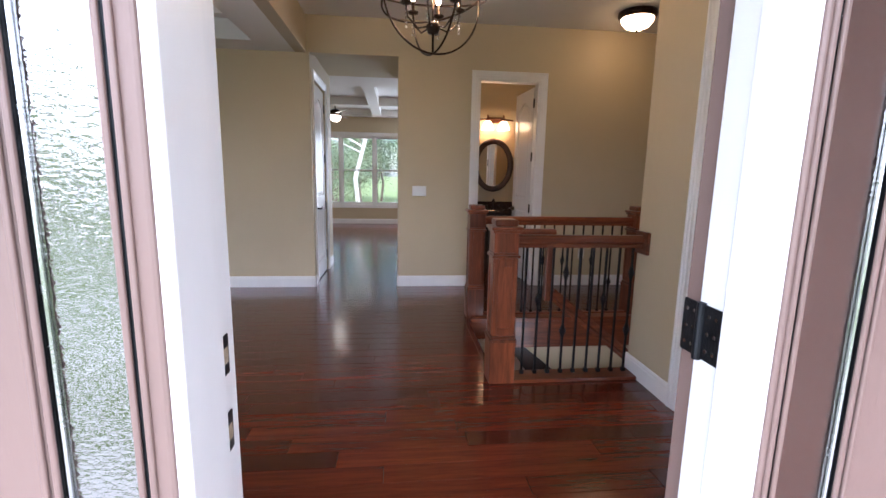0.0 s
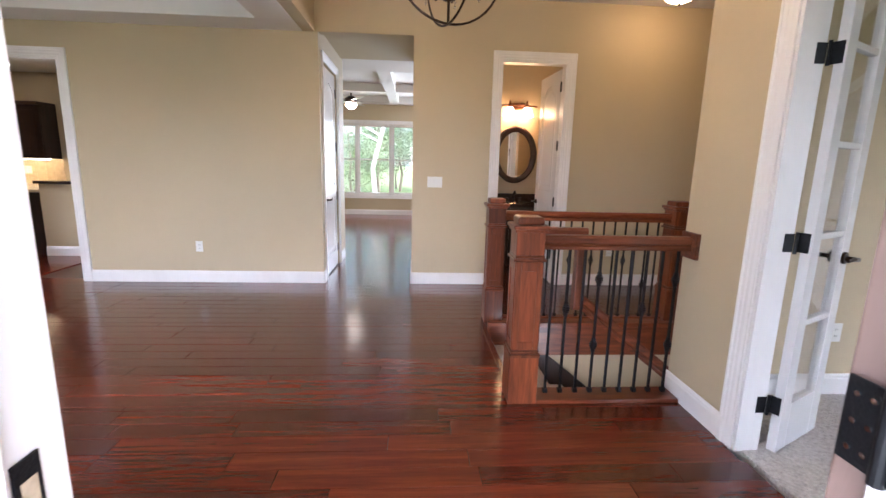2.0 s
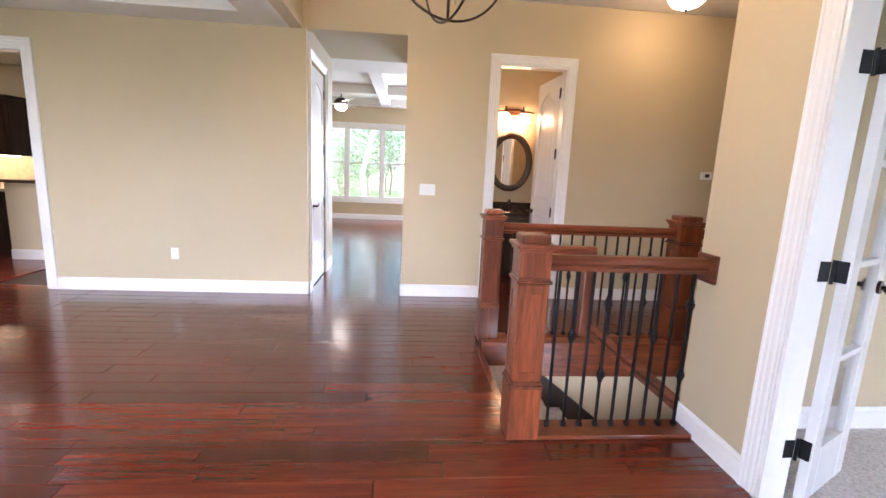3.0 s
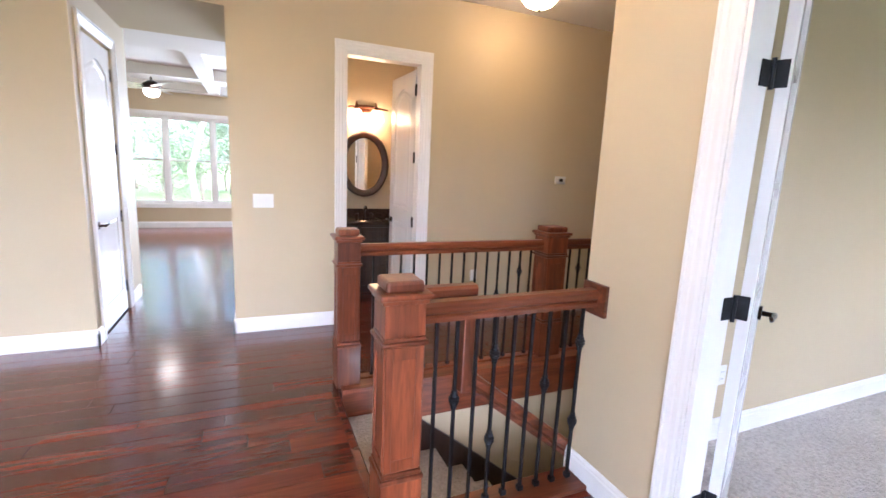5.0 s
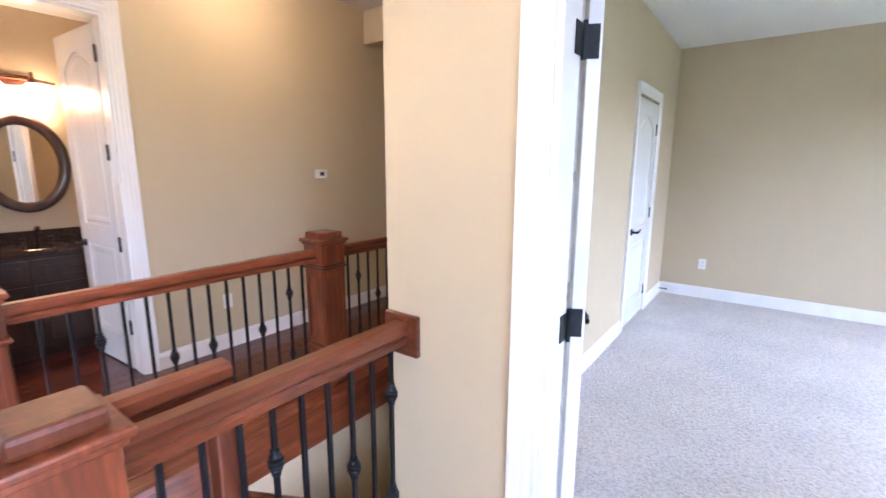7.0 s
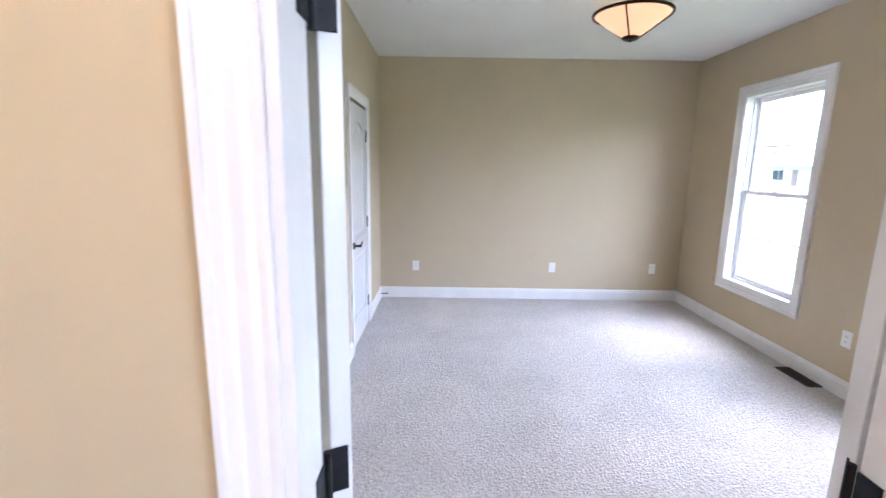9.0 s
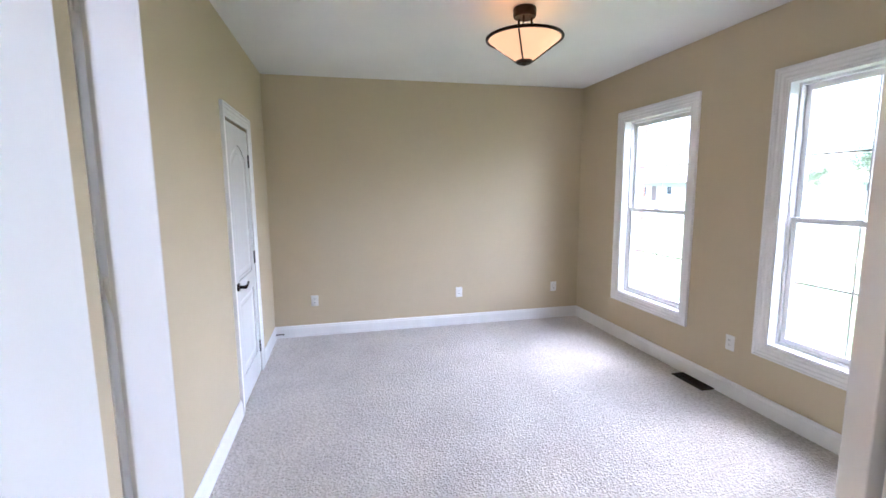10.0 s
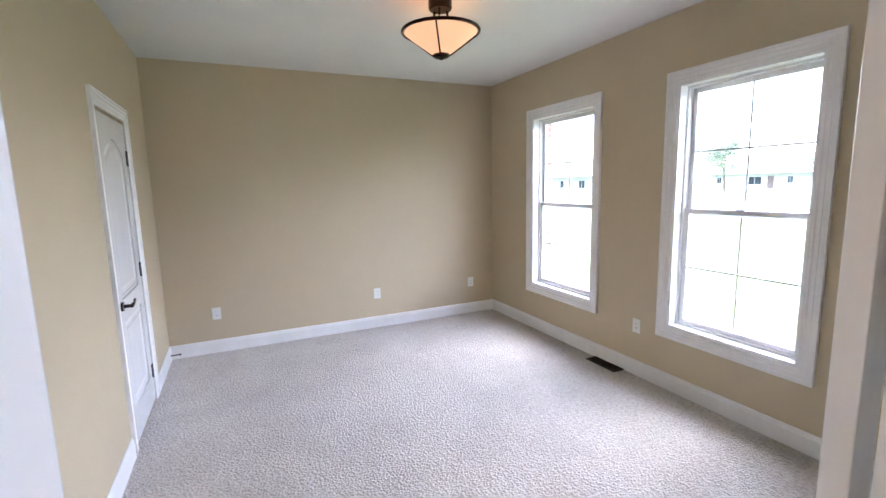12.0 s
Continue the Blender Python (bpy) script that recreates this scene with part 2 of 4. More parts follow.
def tube(points, radius, segs=8, closed=False, bm=None):
    """A round bar along points; radius may be a list."""
    bm = bm or bmesh.new()
    pts = [Vector(p) for p in points]
    rads = radius if isinstance(radius, (list, tuple)) else [radius] * len(pts)
    rings = []
    for i, p in enumerate(pts):
        a = pts[i - 1] if (i or closed) else p
        b = pts[(i + 1) % len(pts)] if (i < len(pts) - 1 or closed) else p
        d = (b - a).normalized()
        u = d.cross(Vector((0, 0, 1)) if abs(d.z) < 0.95 else Vector((1, 0, 0))).normalized()
        w = d.cross(u)
        rings.append([bm.verts.new(p + rads[i] * (math.cos(2 * math.pi * k / segs) * u + math.sin(2 * math.pi * k / segs) * w)) for k in range(segs)])
    pairs = list(zip(rings, rings[1:])) + ([(rings[-1], rings[0])] if closed else [])
    for a, b in pairs:
        for k in range(segs):
            bm.faces.new((a[k], a[(k + 1) % segs], b[(k + 1) % segs], b[k]))
    if not closed:
        bm.faces.new(rings[0])
        bm.faces.new(rings[-1][::-1])
    bmesh.ops.recalc_face_normals(bm, faces=bm.faces)
    return bm


def sweep(profile, start, end, up=(0, 0, 1), bm=None):
    """A bar of the cross-section profile [(side, height)] from start to end."""
    bm = bm or bmesh.new()
    a, b = Vector(start), Vector(end)
    d = (b - a).normalized()
    side = d.cross(Vector(up)).normalized()
    top = side.cross(d)
    ra = [bm.verts.new(a + side * s + top * h) for s, h in profile]
    rb = [bm.verts.new(b + side * s + top * h) for s, h in profile]
    k = len(profile)
    for i in range(k):
        bm.faces.new((ra[i], ra[(i + 1) % k], rb[(i + 1) % k], rb[i]))
    bm.faces.new(ra[::-1])
    bm.faces.new(rb)
    bmesh.ops.recalc_face_normals(bm, faces=bm.faces)
    return bm


def wall(name, axis, c0, c1, a0, a1, z0, z1, openings=(), material=None):
    """A wall that runs along axis 'x' or 'y', c0 to c1 thick, with openings (from, to, bottom, top) right through."""
    bm = bmesh.new()

    def piece(u0, u1, w0, w1):
        if u1 - u0 > 1e-4 and w1 - w0 > 1e-4:
            if axis == "x":
                box(bm, u0, c0, w0, u1, c1, w1)
            else:
                box(bm, c0, u0, w0, c1, u1, w1)
    at = a0
    for u0, u1, w0, w1 in sorted(openings):
        piece(at, u0, z0, z1)
        piece(u0, u1, z0, w0)
        piece(u0, u1, w1, z1)
        at = u1
    piece(at, a1, z0, z1)
    ob = link(name, bm, material or PAINT)
    return tagged(ob, kind="structure")


BASE_PROFILE = [(0, 0), (0.016, 0), (0.016, 0.10), (0.012, 0.108), (0.012, 0.118), (0.006, 0.13), (0, 0.13)]
CASING_PROFILE = [(0, 0), (0.022, 0), (0.022, 0.012), (0.017, 0.016), (0.017, 0.034), (0.013, 0.040), (0.014, 0.060), (0.010, 0.072), (0.012, 0.084), (0.010, 0.09), (0, 0.09)]


def baseboard(start, end):
    """A moulded baseboard; the room lies to the right of start -> end."""
    ob = link("baseboard", sweep(BASE_PROFILE, start, end), WHITE)
    return tagged(ob, kind="structure")


def casing(name, axis, face, out, a0, a1, z0, z1, sill=False):
    """Moulded trim round an opening, on the wall face; out is +1 or -1 along the wall's normal."""
    e = empty(name, "white painted moulded casing round an opening", "casing", kind="structure")

    def leg(p, q, grow):
        bm = bmesh.new()
        prof = CASING_PROFILE
        a, b = Vector(p), Vector(q)
        g = Vector(grow)
        n = Vector((0, out, 0)) if axis == "x" else Vector((out, 0, 0))
        d = (b - a).normalized()
        mitre0 = 1 if sill or abs(d.z) < 0.5 else 0
        ra, rb = [], []
        for h, w in prof:
            wide = 0.09 - w
            ra.append(bm.verts.new(a + n * h + g * wide - d * wide * mitre0))
            rb.append(bm.verts.new(b + n * h + g * wide + d * wide))
        k = len(prof)
        for i in range(k):
            bm.faces.new((ra[i], ra[(i + 1) % k], rb[(i + 1) % k], rb[i]))
        bm.faces.new(ra)
        bm.faces.new(rb[::-1])
        bmesh.ops.recalc_face_normals(bm, faces=bm.faces)
        part("casing_leg", bm, WHITE, e)

    def P(a, z):
        return (a, face, z) if axis == "x" else (face, a, z)
    gx = (1, 0, 0) if axis == "x" else (0, 1, 0)
    leg(P(a0, z0), P(a0, z1), tuple(-c for c in gx))
    leg(P(a1, z0), P(a1, z1), gx)
    leg(P(a0, z1), P(a1, z1), (0, 0, 1))
    if sill:
        leg(P(a0, z0), P(a1, z0), (0, 0, -1))
    return e


def jamb(name, axis, c0, c1, a0, a1, z1, thick=0.02):
    """The white lining of a door opening."""
    e = empty(name, "white painted door jamb lining", "jamb", kind="structure")
    for u0, u1, w0, w1 in ((a0, a0 + thick, 0, z1), (a1 - thick, a1, 0, z1), (a0 + thick, a1 - thick, z1 - thick, z1)):
        b = (u0, c0, w0, u1, c1, w1) if axis == "x" else (c0, u0, w0, c1, u1, w1)
        part("jamb_board", boxes(b, bevel=0.002), WHITE, e)
    return e


# ---- the large structure ----
FAR, HALL0, HALL1 = 5.915, -0.45, 0.54
tagged(link("subfloor", boxes((-4.3, 1.36, -0.28, 2.165, 3.44, -0.016), (-4.3, 3.44, -0.28, 1.17, 4.62, -0.016), (-4.3, 4.62, -0.28, 6.2, 6.03, -0.016),
                              (-7.0, 6.03, -0.28, 6.2, 13.1, -0.016)), DARKWOOD), kind="structure")
tagged(link("threshold", boxes((0.2, 1.08, -0.10, 1.13, 1.358, 0.006), bevel=0.004), BRONZE), kind="structure")
tagged(link("floor_carpet", boxes((2.2, -0.31, -0.28, 6.915, 3.355, 0.004)), CARPET), kind="structure")

wall("wall_far", "x", FAR, FAR + 0.12, -4.3, 6.2, 0, 3.07, [(-3.86, -3.05, 0, 2.33), (HALL0, HALL1, 0, 2.675), (1.48, 2.206, 0, 2.47)])
wall("wall_dining_west", "y", -4.42, -4.3, 1.36, 6.035, 0, 3.07)
wall("wall_front", "x", 1.20, 1.36, -4.42, 2.165, 0, 3.07, [(-3.5, -1.4, 0.45, 2.45), (-0.07, 1.42, 0, 2.5)])
wall("wall_office_west", "y", 2.165, 2.28, -0.31, 3.355, 0, 3.07, [(1.84, 2.825, 0, 2.46)])
wall("wall_office_north", "x", 3.355, 3.42, 2.165, 7.0, -2.7, 3.07, [(5.23, 6.0, 0, 2.14)])
wall("wall_office_east", "y", 6.915, 7.03, -0.46, 3.355, -0.3, 3.07)
wall("wall_office_south", "x", -0.46, -0.31, 2.165, 6.915, -0.3, 3.07, [(3.42, 4.31, 0.51, 2.315), (5.14, 6.06, 0.51, 2.315)])
wall("wall_corridor_end", "y", 6.2, 6.3, 3.45, 6.035, -2.7, 3.07)
wall("header_beam_corridor", "y", 4.5, 4.62, 3.45, FAR, 2.75, 3.07)
wall("header_beam_dining", "y", -0.60, -0.48, 1.36, FAR, 2.672, 3.07)
wall("wall_stair_below_north", "x", 4.62, 4.70, 1.0, 6.2, -2.7, -0.28)
wall("wall_stair_below_west", "y", 1.0, 1.10, 3.45, 4.62, -2.7, -0.28)
tagged(link("floor_basement", boxes((1.0, 3.3, -2.75, 6.3, 4.7, -2.7)), CARPET), kind="structure")
wall("wall_hall_west", "y", HALL0 - 0.12, HALL0, FAR + 0.12, 7.36, 0, 3.2, [(6.11, 6.93, 0, 2.44)])
wall("wall_hall_east", "y", HALL1, HALL1 + 0.12, FAR + 0.12, 7.5, 0, 3.2)
wall("wall_closet_back", "y", -1.5, -1.4, FAR + 0.12, 7.36, 0, 3.2)
wall("wall_great_south", "x", 7.36, 7.48, -3.6, HALL0, 0, 3.2)
wall("wall_great_south_east", "x", 7.5, 7.62, HALL1, 5.0, 0, 3.2)
wall("wall_great_north", "x", 12.98, 13.12, -3.6, 5.0, 0, 3.2, [(-1.86, 0.83, 0.52, 2.36), (1.2, 3.89, 0.52, 2.36)])
wall("wall_great_east", "y", 5.0, 5.12, 7.62, 12.98, 0, 3.2)
wall("wall_great_west", "y", -3.72, -3.6, 7.36, 12.98, 0, 3.2)
wall("wall_powder_west", "y", 1.18, 1.28, FAR + 0.12, 7.38, 0, 3.0)
wall("wall_powder_east", "y", 2.62, 2.72, FAR + 0.12, 7.38, 0, 3.0)
wall("wall_powder_back", "x", 7.38, 7.5, 0.66, 3.0, 0, 3.0)
wall("wall_kitchen_back", "x", 8.6, 8.72, -7.0, -3.72, 0, 2.9)
wall("wall_kitchen_west", "y", -7.12, -7.0, 6.0, 8.72, 0, 2.9)
wall("wall_kitchen_front", "x", 5.93, 6.03, -7.0, -4.42, 0, 2.9)
wall("wall_closet_office", "x", 4.3, 4.4, 6.4, 7.0, 0, 2.4)

tagged(link("ceiling_foyer", boxes((-0.48, 1.2, 3.07, 6.3, 6.03, 3.2)), CEIL), kind="structure")
tagged(link("ceiling_dining", boxes((-4.42, 1.36, 2.672, -3.8, FAR, 2.95), (-0.947, 1.36, 2.672, -0.602, FAR, 2.95), (-3.8, 5.537, 2.672, -0.947, FAR, 2.95),
                                    (-3.8, 1.36, 2.672, -0.947, 1.75, 2.95), (-4.42, 1.36, 2.95, -0.602, FAR, 3.08),
                                    (-3.8, 5.40, 2.87, -0.947, 5.537, 2.95), (-1.08, 1.75, 2.87, -0.947, 5.40, 2.95)), CEIL), kind="structure")
tagged(link("ceiling_office", boxes((2.28, -0.31, 2.82, 6.915, 3.355, 2.95)), CEIL), kind="structure")
tagged(link("ceiling_hall", boxes((HALL0, FAR + 0.12, 2.73, HALL1, 7.36, 2.85)), PAINT), kind="structure")
tagged(link("ceiling_powder", boxes((1.28, FAR + 0.12, 2.75, 2.62, 7.38, 2.85)), CEIL), kind="structure")
tagged(link("ceiling_kitchen", boxes((-7.0, 6.03, 2.62, -3.72, 8.6, 2.72)), CEIL), kind="structure")
COFFER = [(-3.6, 7.36, 3.02, 5.0, 12.98, 3.3)]
COFFER += [(-3.6, y0, 2.85, 5.0, y1, 3.02) for y0, y1 in ((10.9, 11.15), (12.70, 12.98))]
COFFER += [(-3.6, 7.62, 2.80, 5.0, 8.5, 3.02), (HALL0, 7.36, 2.80, HALL1, 7.62, 3.02)]
COFFER += [(x - 0.11, y0, 2.851, x + 0.11, y1, 3.02) for x in (-2.2, 0.02, 2.2) for y0, y1 in ((8.5, 10.9), (11.15, 12.70))]
tagged(link("ceiling_coffered", boxes(*COFFER), CEIL), kind="structure")

for s, e in (((-4.3, FAR, 0), (-3.95, FAR, 0)), ((-2.96, FAR, 0), (HALL0 + 0.016, FAR, 0)), ((HALL1 - 0.016, FAR, 0), (1.39, FAR, 0)), ((2.296, FAR, 0), (6.2, FAR, 0)),
             ((2.165, 3.436, 0), (2.165, 2.912, 0)), ((2.165, 1.75, 0), (2.165, 1.36, 0)),
             ((HALL0, FAR - 0.016, 0), (HALL0, 6.02, 0)), ((HALL0, 7.02, 0), (HALL0, 7.376, 0)), ((HALL1, 7.5, 0), (HALL1, FAR - 0.016, 0)), ((-3.6, 12.98, 0), (5.0, 12.98, 0)),
             ((2.28, 3.355, 0.004), (5.14, 3.355, 0.004)), ((6.09, 3.355, 0.004), (6.915, 3.355, 0.004)), ((6.915, 3.355, 0.004), (6.915, -0.31, 0.004)),
             ((6.915, -0.31, 0.004), (2.28, -0.31, 0.004)), ((2.28, -0.31, 0.004), (2.28, 1.75, 0.004))):
    baseboard(s, e)

casing("casing_kitchen", "x", FAR, -1, -3.86, -3.05, 0, 2.33)
jamb("jamb_kitchen", "x", FAR - 0.002, FAR + 0.122, -3.86, -3.05, 2.33)
casing("casing_powder", "x", FAR, -1, 1.48, 2.206, 0, 2.47)
jamb("jamb_powder", "x", FAR - 0.002, FAR + 0.122, 1.48, 2.206, 2.47)
casing("casing_french", "y", 2.165, -1, 1.84, 2.825, 0, 2.455)
jamb("jamb_french", "y", 2.162, 2.283, 1.84, 2.825, 2.46)
casing("casing_closet", "x", 3.355, -1, 5.235, 5.995, 0.004, 2.14)
casing("casing_hall_door", "y", HALL0, 1, 6.115, 6.925, 0, 2.435)
casing("casing_french_office", "y", 2.28, 1, 1.84, 2.825, 0.004, 2.455)


# ---- doors ----
def lever(parent, at, side, along):
    """A dark lever set: round rose, neck and curved lever. side: the face's normal, along: the lever's way."""
    a, s, w = Vector(at), Vector(side), Vector(along)
    h = part("door_handle", tube([a, a + s * 0.012], 0.030, 16), BRONZE, parent, "dark bronze lever handle")
    bm = tube([a + s * 0.01, a + s * 0.055], 0.011, 10)
    tube([a + s * 0.055 - w * 0.01, a + s * 0.058 + w * 0.05 + Vector((0, 0, 0.006)), a + s * 0.052 + w * 0.10, a + s * 0.05 + w * 0.125 + Vector((0, 0, 0.016))], [0.011, 0.009, 0.008, 0.007], 10, bm=bm)
    part("lever", bm, BRONZE, h, smooth=True)
    return h


def hinge(parent, at, axis="y", spread=0.035):
    """A dark butt hinge, two leaves and a knuckle, lying across axis."""
    x, y, z = at
    d = (0.003, spread) if axis == "y" else (spread, 0.003)
    h = part("hinge", boxes((x - d[0], y - d[1], z - 0.05, x + d[0], y + d[1], z + 0.05), bevel=0.002), IRON, parent, "black iron butt hinge")
    part("knuckle", tube([(x, y, z - 0.055), (x, y, z + 0.055)], 0.0075, 10), IRON, h)
    return h


def arch_panel(x0, x1, z0, z1, rise, depth, arch=True):
    """The raised field of a door panel with an arched top, in the x-z plane, towards -y."""
    def ring(inset, y):
        a, b, c, d = x0 + inset, x1 - inset, z0 + inset, z1 - inset
        pts = [(a, y, c), (b, y, c)]
        n = 10 if arch else 1
        for i in range(n + 1):
            u = i / n
            pts.append((b + (a - b) * u, y, d - rise + rise * math.sin(math.pi * u) if arch else d))
        return pts
    bm = bmesh.new()
    rings = [[bm.verts.new(p) for p in ring(i, y)] for i, y in ((0, 0.0), (0.012, depth), (0.035, depth * 0.8), (0.05, -0.0015))]
    for a, b in zip(rings, rings[1:]):
        for i in range(len(a)):
            j = (i + 1) % len(a)
            bm.faces.new((a[i], a[j], b[j], b[i]))
    bm.faces.new(rings[-1])
    bmesh.ops.recalc_face_normals(bm, faces=bm.faces)
    return bm


def panel_door(name, width, height, label, hinges, handle_x=0.07):
    """A two-panel door with an arched upper panel; in local x from 0 to width, both faces dressed, hinged at x = width."""
    d = empty(name, label, "door", kind="structure")
    t = 0.018
    st = 0.115
    mid0, mid1 = height * 0.385, height * 0.385 + 0.14
    part("slab", boxes((0, -t + 0.010, 0.01, width, t - 0.010, height)), DOORWHITE, d)
    bm = boxes((0, -t, 0.01, st, t, height), (width - st, -t, 0.01, width, t, height), (st, -t, 0.01, width - st, t, 0.22), (st, -t, mid0, width - st, t, mid1))
    part("stile_and_rail", bm, DOORWHITE, d)
    # the top rail with the curved underside
    bm = bmesh.new()
    n = 12
    for s in (-t, t):
        low = [bm.verts.new((st + (width - 2 * st) * i / n, s, height - 0.24 + 0.10 * math.sin(math.pi * i / n))) for i in range(n + 1)]
        up = [bm.verts.new((st + (width - 2 * st) * i / n, s, height)) for i in range(n + 1)]
        for i in range(n):
            bm.faces.new((low[i], low[i + 1], up[i + 1], up[i]))
    vs = list(bm.verts)
    for i in range(n):
        bm.faces.new((vs[i], vs[i + 1], vs[2 * (n + 1) + i + 1], vs[2 * (n + 1) + i]))
    bmesh.ops.recalc_face_normals(bm, faces=bm.faces)
    part("top_rail", bm, DOORWHITE, d)
    for s in (1, -1):
        for z0, z1, arch in ((mid1 + 0.02, height - 0.16, True), (0.24, mid0 - 0.02, False)):
            bm = arch_panel(st + 0.015, width - st - 0.015, z0, z1, 0.09, -0.006, arch)
            bmesh.ops.transform(bm, matrix=Matrix.Translation((0, -s * (t - 0.010), 0)) @ Matrix.Diagonal((1, s, 1, 1)), verts=bm.verts)
            part("raised_panel", bm, DOORWHITE, d)
        lever(d, (handle_x, -s * t, 0.92), (0, -s, 0), (1, 0, 0))
    for z in hinges:
        hinge(d, (width + 0.002, -t - 0.002, z), "x", 0.022)
    return d


hall_door = panel_door("door_1", 0.78, 2.41, "tall white closet door with arched panel, closed", (0.24, 0.92, 1.55, 2.2))
hall_door.matrix_basis = pose(HALL0 - 0.030, 6.13, 0, 0, 0, 90)
closet_door = panel_door("door_2", 0.745, 2.11, "white two-panel closet door with arched top panel, closed", (0.24, 1.05, 1.87))
closet_door.matrix_basis = pose(5.243, 3.372, 0.006)
powder_door = panel_door("door_3", 0.69, 2.43, "tall white two-panel door standing open into the powder room", (0.34, 0.96, 1.6, 2.24))
powder_door.matrix_basis = pose(2.183, 6.04, 0, 0, 0, -87) @ Matrix.Translation((-0.69, 0.018, 0))


def french_leaf(label):
    """A glazed door leaf, one column of five panes, hinged at local x = 0, running to +x."""
    d = empty("french_door", label, "door", group="pair of french doors", kind="structure")
    w, h, t, st = 0.435, 2.42, 0.02, 0.09
    part("stile", boxes((0, -t, 0.012, st, t, h), bevel=0.003), DOORWHITE, d)
    part("stile", boxes((w - st, -t, 0.012, w, t, h), bevel=0.003), DOORWHITE, d)
    part("bottom_rail", boxes((st, -t, 0.012, w - st, t, 0.25), bevel=0.003), DOORWHITE, d)
    part("top_rail", boxes((st, -t, h - 0.12, w - st, t, h), bevel=0.003), DOORWHITE, d)
    n = 5
    pitch = (h - 0.12 - 0.25) / n
    for i in range(n):
        z0 = 0.25 + i * pitch
        if i:
            part("glazing_bar", boxes((st, -t + 0.003, z0 - 0.014, w - st, t - 0.003, z0 + 0.014), bevel=0.004), DOORWHITE, d)
        g = part("pane", boxes((st, -0.003, z0, w - st, 0.003, z0 + pitch)), GLASS, d)
        g.visible_shadow = False
    for s in (1, -1):
        lever(d, (w - 0.06, s * t, 0.95), (0, s, 0), (-1, 0, 0))
    return d


leaf_open = french_leaf("white french door leaf with five panes, swung half open")
LEAF_AT = pose(2.328, 2.782, 0.004, 0, 0, 27)
leaf_open.matrix_basis = LEAF_AT
leaf_back = french_leaf("white french door leaf with five panes, folded back to the wall")
leaf_back.matrix_basis = pose(2.338, 1.835, 0.004, 0, 0, -86)
HINGES = empty("door_hinge_set", "four black iron hinges on a white jamb", "hinge", kind="structure")
for z in (0.25, 1.045, 1.85, 2.3):
    for y, d in ((2.8045, -1), (1.8605, 1)):
        lo, hi = sorted((y, y + d * 0.0035))
        hp = part("hinge", boxes((2.237, lo, z - 0.042, 2.283, hi, z + 0.042), bevel=0.001), IRON, HINGES)
        part("knuckle", tube([(2.292, y + d * 0.006, z - 0.05), (2.292, y + d * 0.006, z + 0.05)], 0.0075, 10), IRON, hp)
        if d < 0:
            bm = boxes((-0.004, -0.012, z - 0.047, -0.0005, 0.034, z + 0.043), bevel=0.0015)
            bmesh.ops.transform(bm, matrix=LEAF_AT, verts=bm.verts)
        else:
            bm = boxes((0, -0.002, -0.042, 0.034, 0.002, 0.042), bevel=0.001)
            bmesh.ops.transform(bm, matrix=pose(2.296, y + d * 0.006, z, 0, 0, -40), verts=bm.verts)
        part("leaf_plate", bm, IRON, hp)

# ---- the entry: jambs, textured sidelights, the door folded back ----
entry = empty("entry_frame", "white and brown painted entry frame with two glazed sidelights", "door frame", kind="structure")
for x0, x1, yf in ((0.2135, 0.222, 1.147), (1.118, 1.1265, 1.186)):
    part("jamb", boxes((x0, yf, 0, x1, 1.362, 2.46), bevel=0.003), WHITE, entry)
    part("stop", boxes(((x0 + 0.006, yf, 0, x1 + 0.012, 1.285, 2.45) if x0 < 0.5 else (x0 - 0.012, yf, 0, x0 + 0.003, 1.285, 2.45)), bevel=0.004), WHITE, entry)
part("head", boxes((-0.07, 1.13, 2.46, 1.42, 1.362, 2.5), bevel=0.003), WHITE, entry)
for a, b, ea, eb, yf in ((-0.07, 0.213, 0.128, 0.035, 1.145), (1.127, 1.42, 0.022, 0.135, 1.184)):
    p, q = a + ea, b - eb
    sl = part("sidelight_frame", boxes((a, yf, 0, p, 1.29, 2.46), (q, yf, 0, b, 1.29, 2.46), (p, yf, 0, q, 1.29, 0.16), (p, yf, 2.38, q, 1.29, 2.46), bevel=0.006), BROWN, entry, "brown painted sidelight frame")
    for u in (p, q):
        part("moulding", boxes((u - 0.012, yf - 0.006, 0.15, u - 0.003, yf + 0.001, 2.4), (u + 0.003, yf - 0.006, 0.15, u + 0.012, yf + 0.001, 2.4), bevel=0.003), BROWN, sl)
    part("glazing_bead", boxes((p, yf + 0.002, 0.16, p + 0.006, yf + 0.02, 2.38), (q - 0.006, yf + 0.002, 0.16, q, yf + 0.02, 2.38), bevel=0.002), IRON, sl)
    part("pane", boxes((p, yf + 0.012, 0.16, q, yf + 0.018, 2.38)), TEXGLASS, sl, "textured bevelled glass")
    for u in (p + 0.014, q - 0.014):
        part("caming", tube([(u, yf + 0.009, 0.165), (u, yf + 0.009, 2.375)], 0.0035, 6), CHROME, sl)
    for z in (0.30, 0.46):
        part("caming", tube([(p + 0.004, yf + 0.009, z), (q - 0.004, yf + 0.009, z)], 0.003, 6), CHROME, sl)
    part("caming", tube([((p + q) / 2, yf + 0.009, 0.16), ((p + q) / 2, yf + 0.009, 0.46)], 0.003, 6), CHROME, sl)
entry_door = empty("front_door", "brown painted front door folded back against the wall", "door", kind="structure")
part("slab", boxes((0.004, -0.022, 0.01, 0.885, 0.022, 2.43), bevel=0.004), BROWN, entry_door)
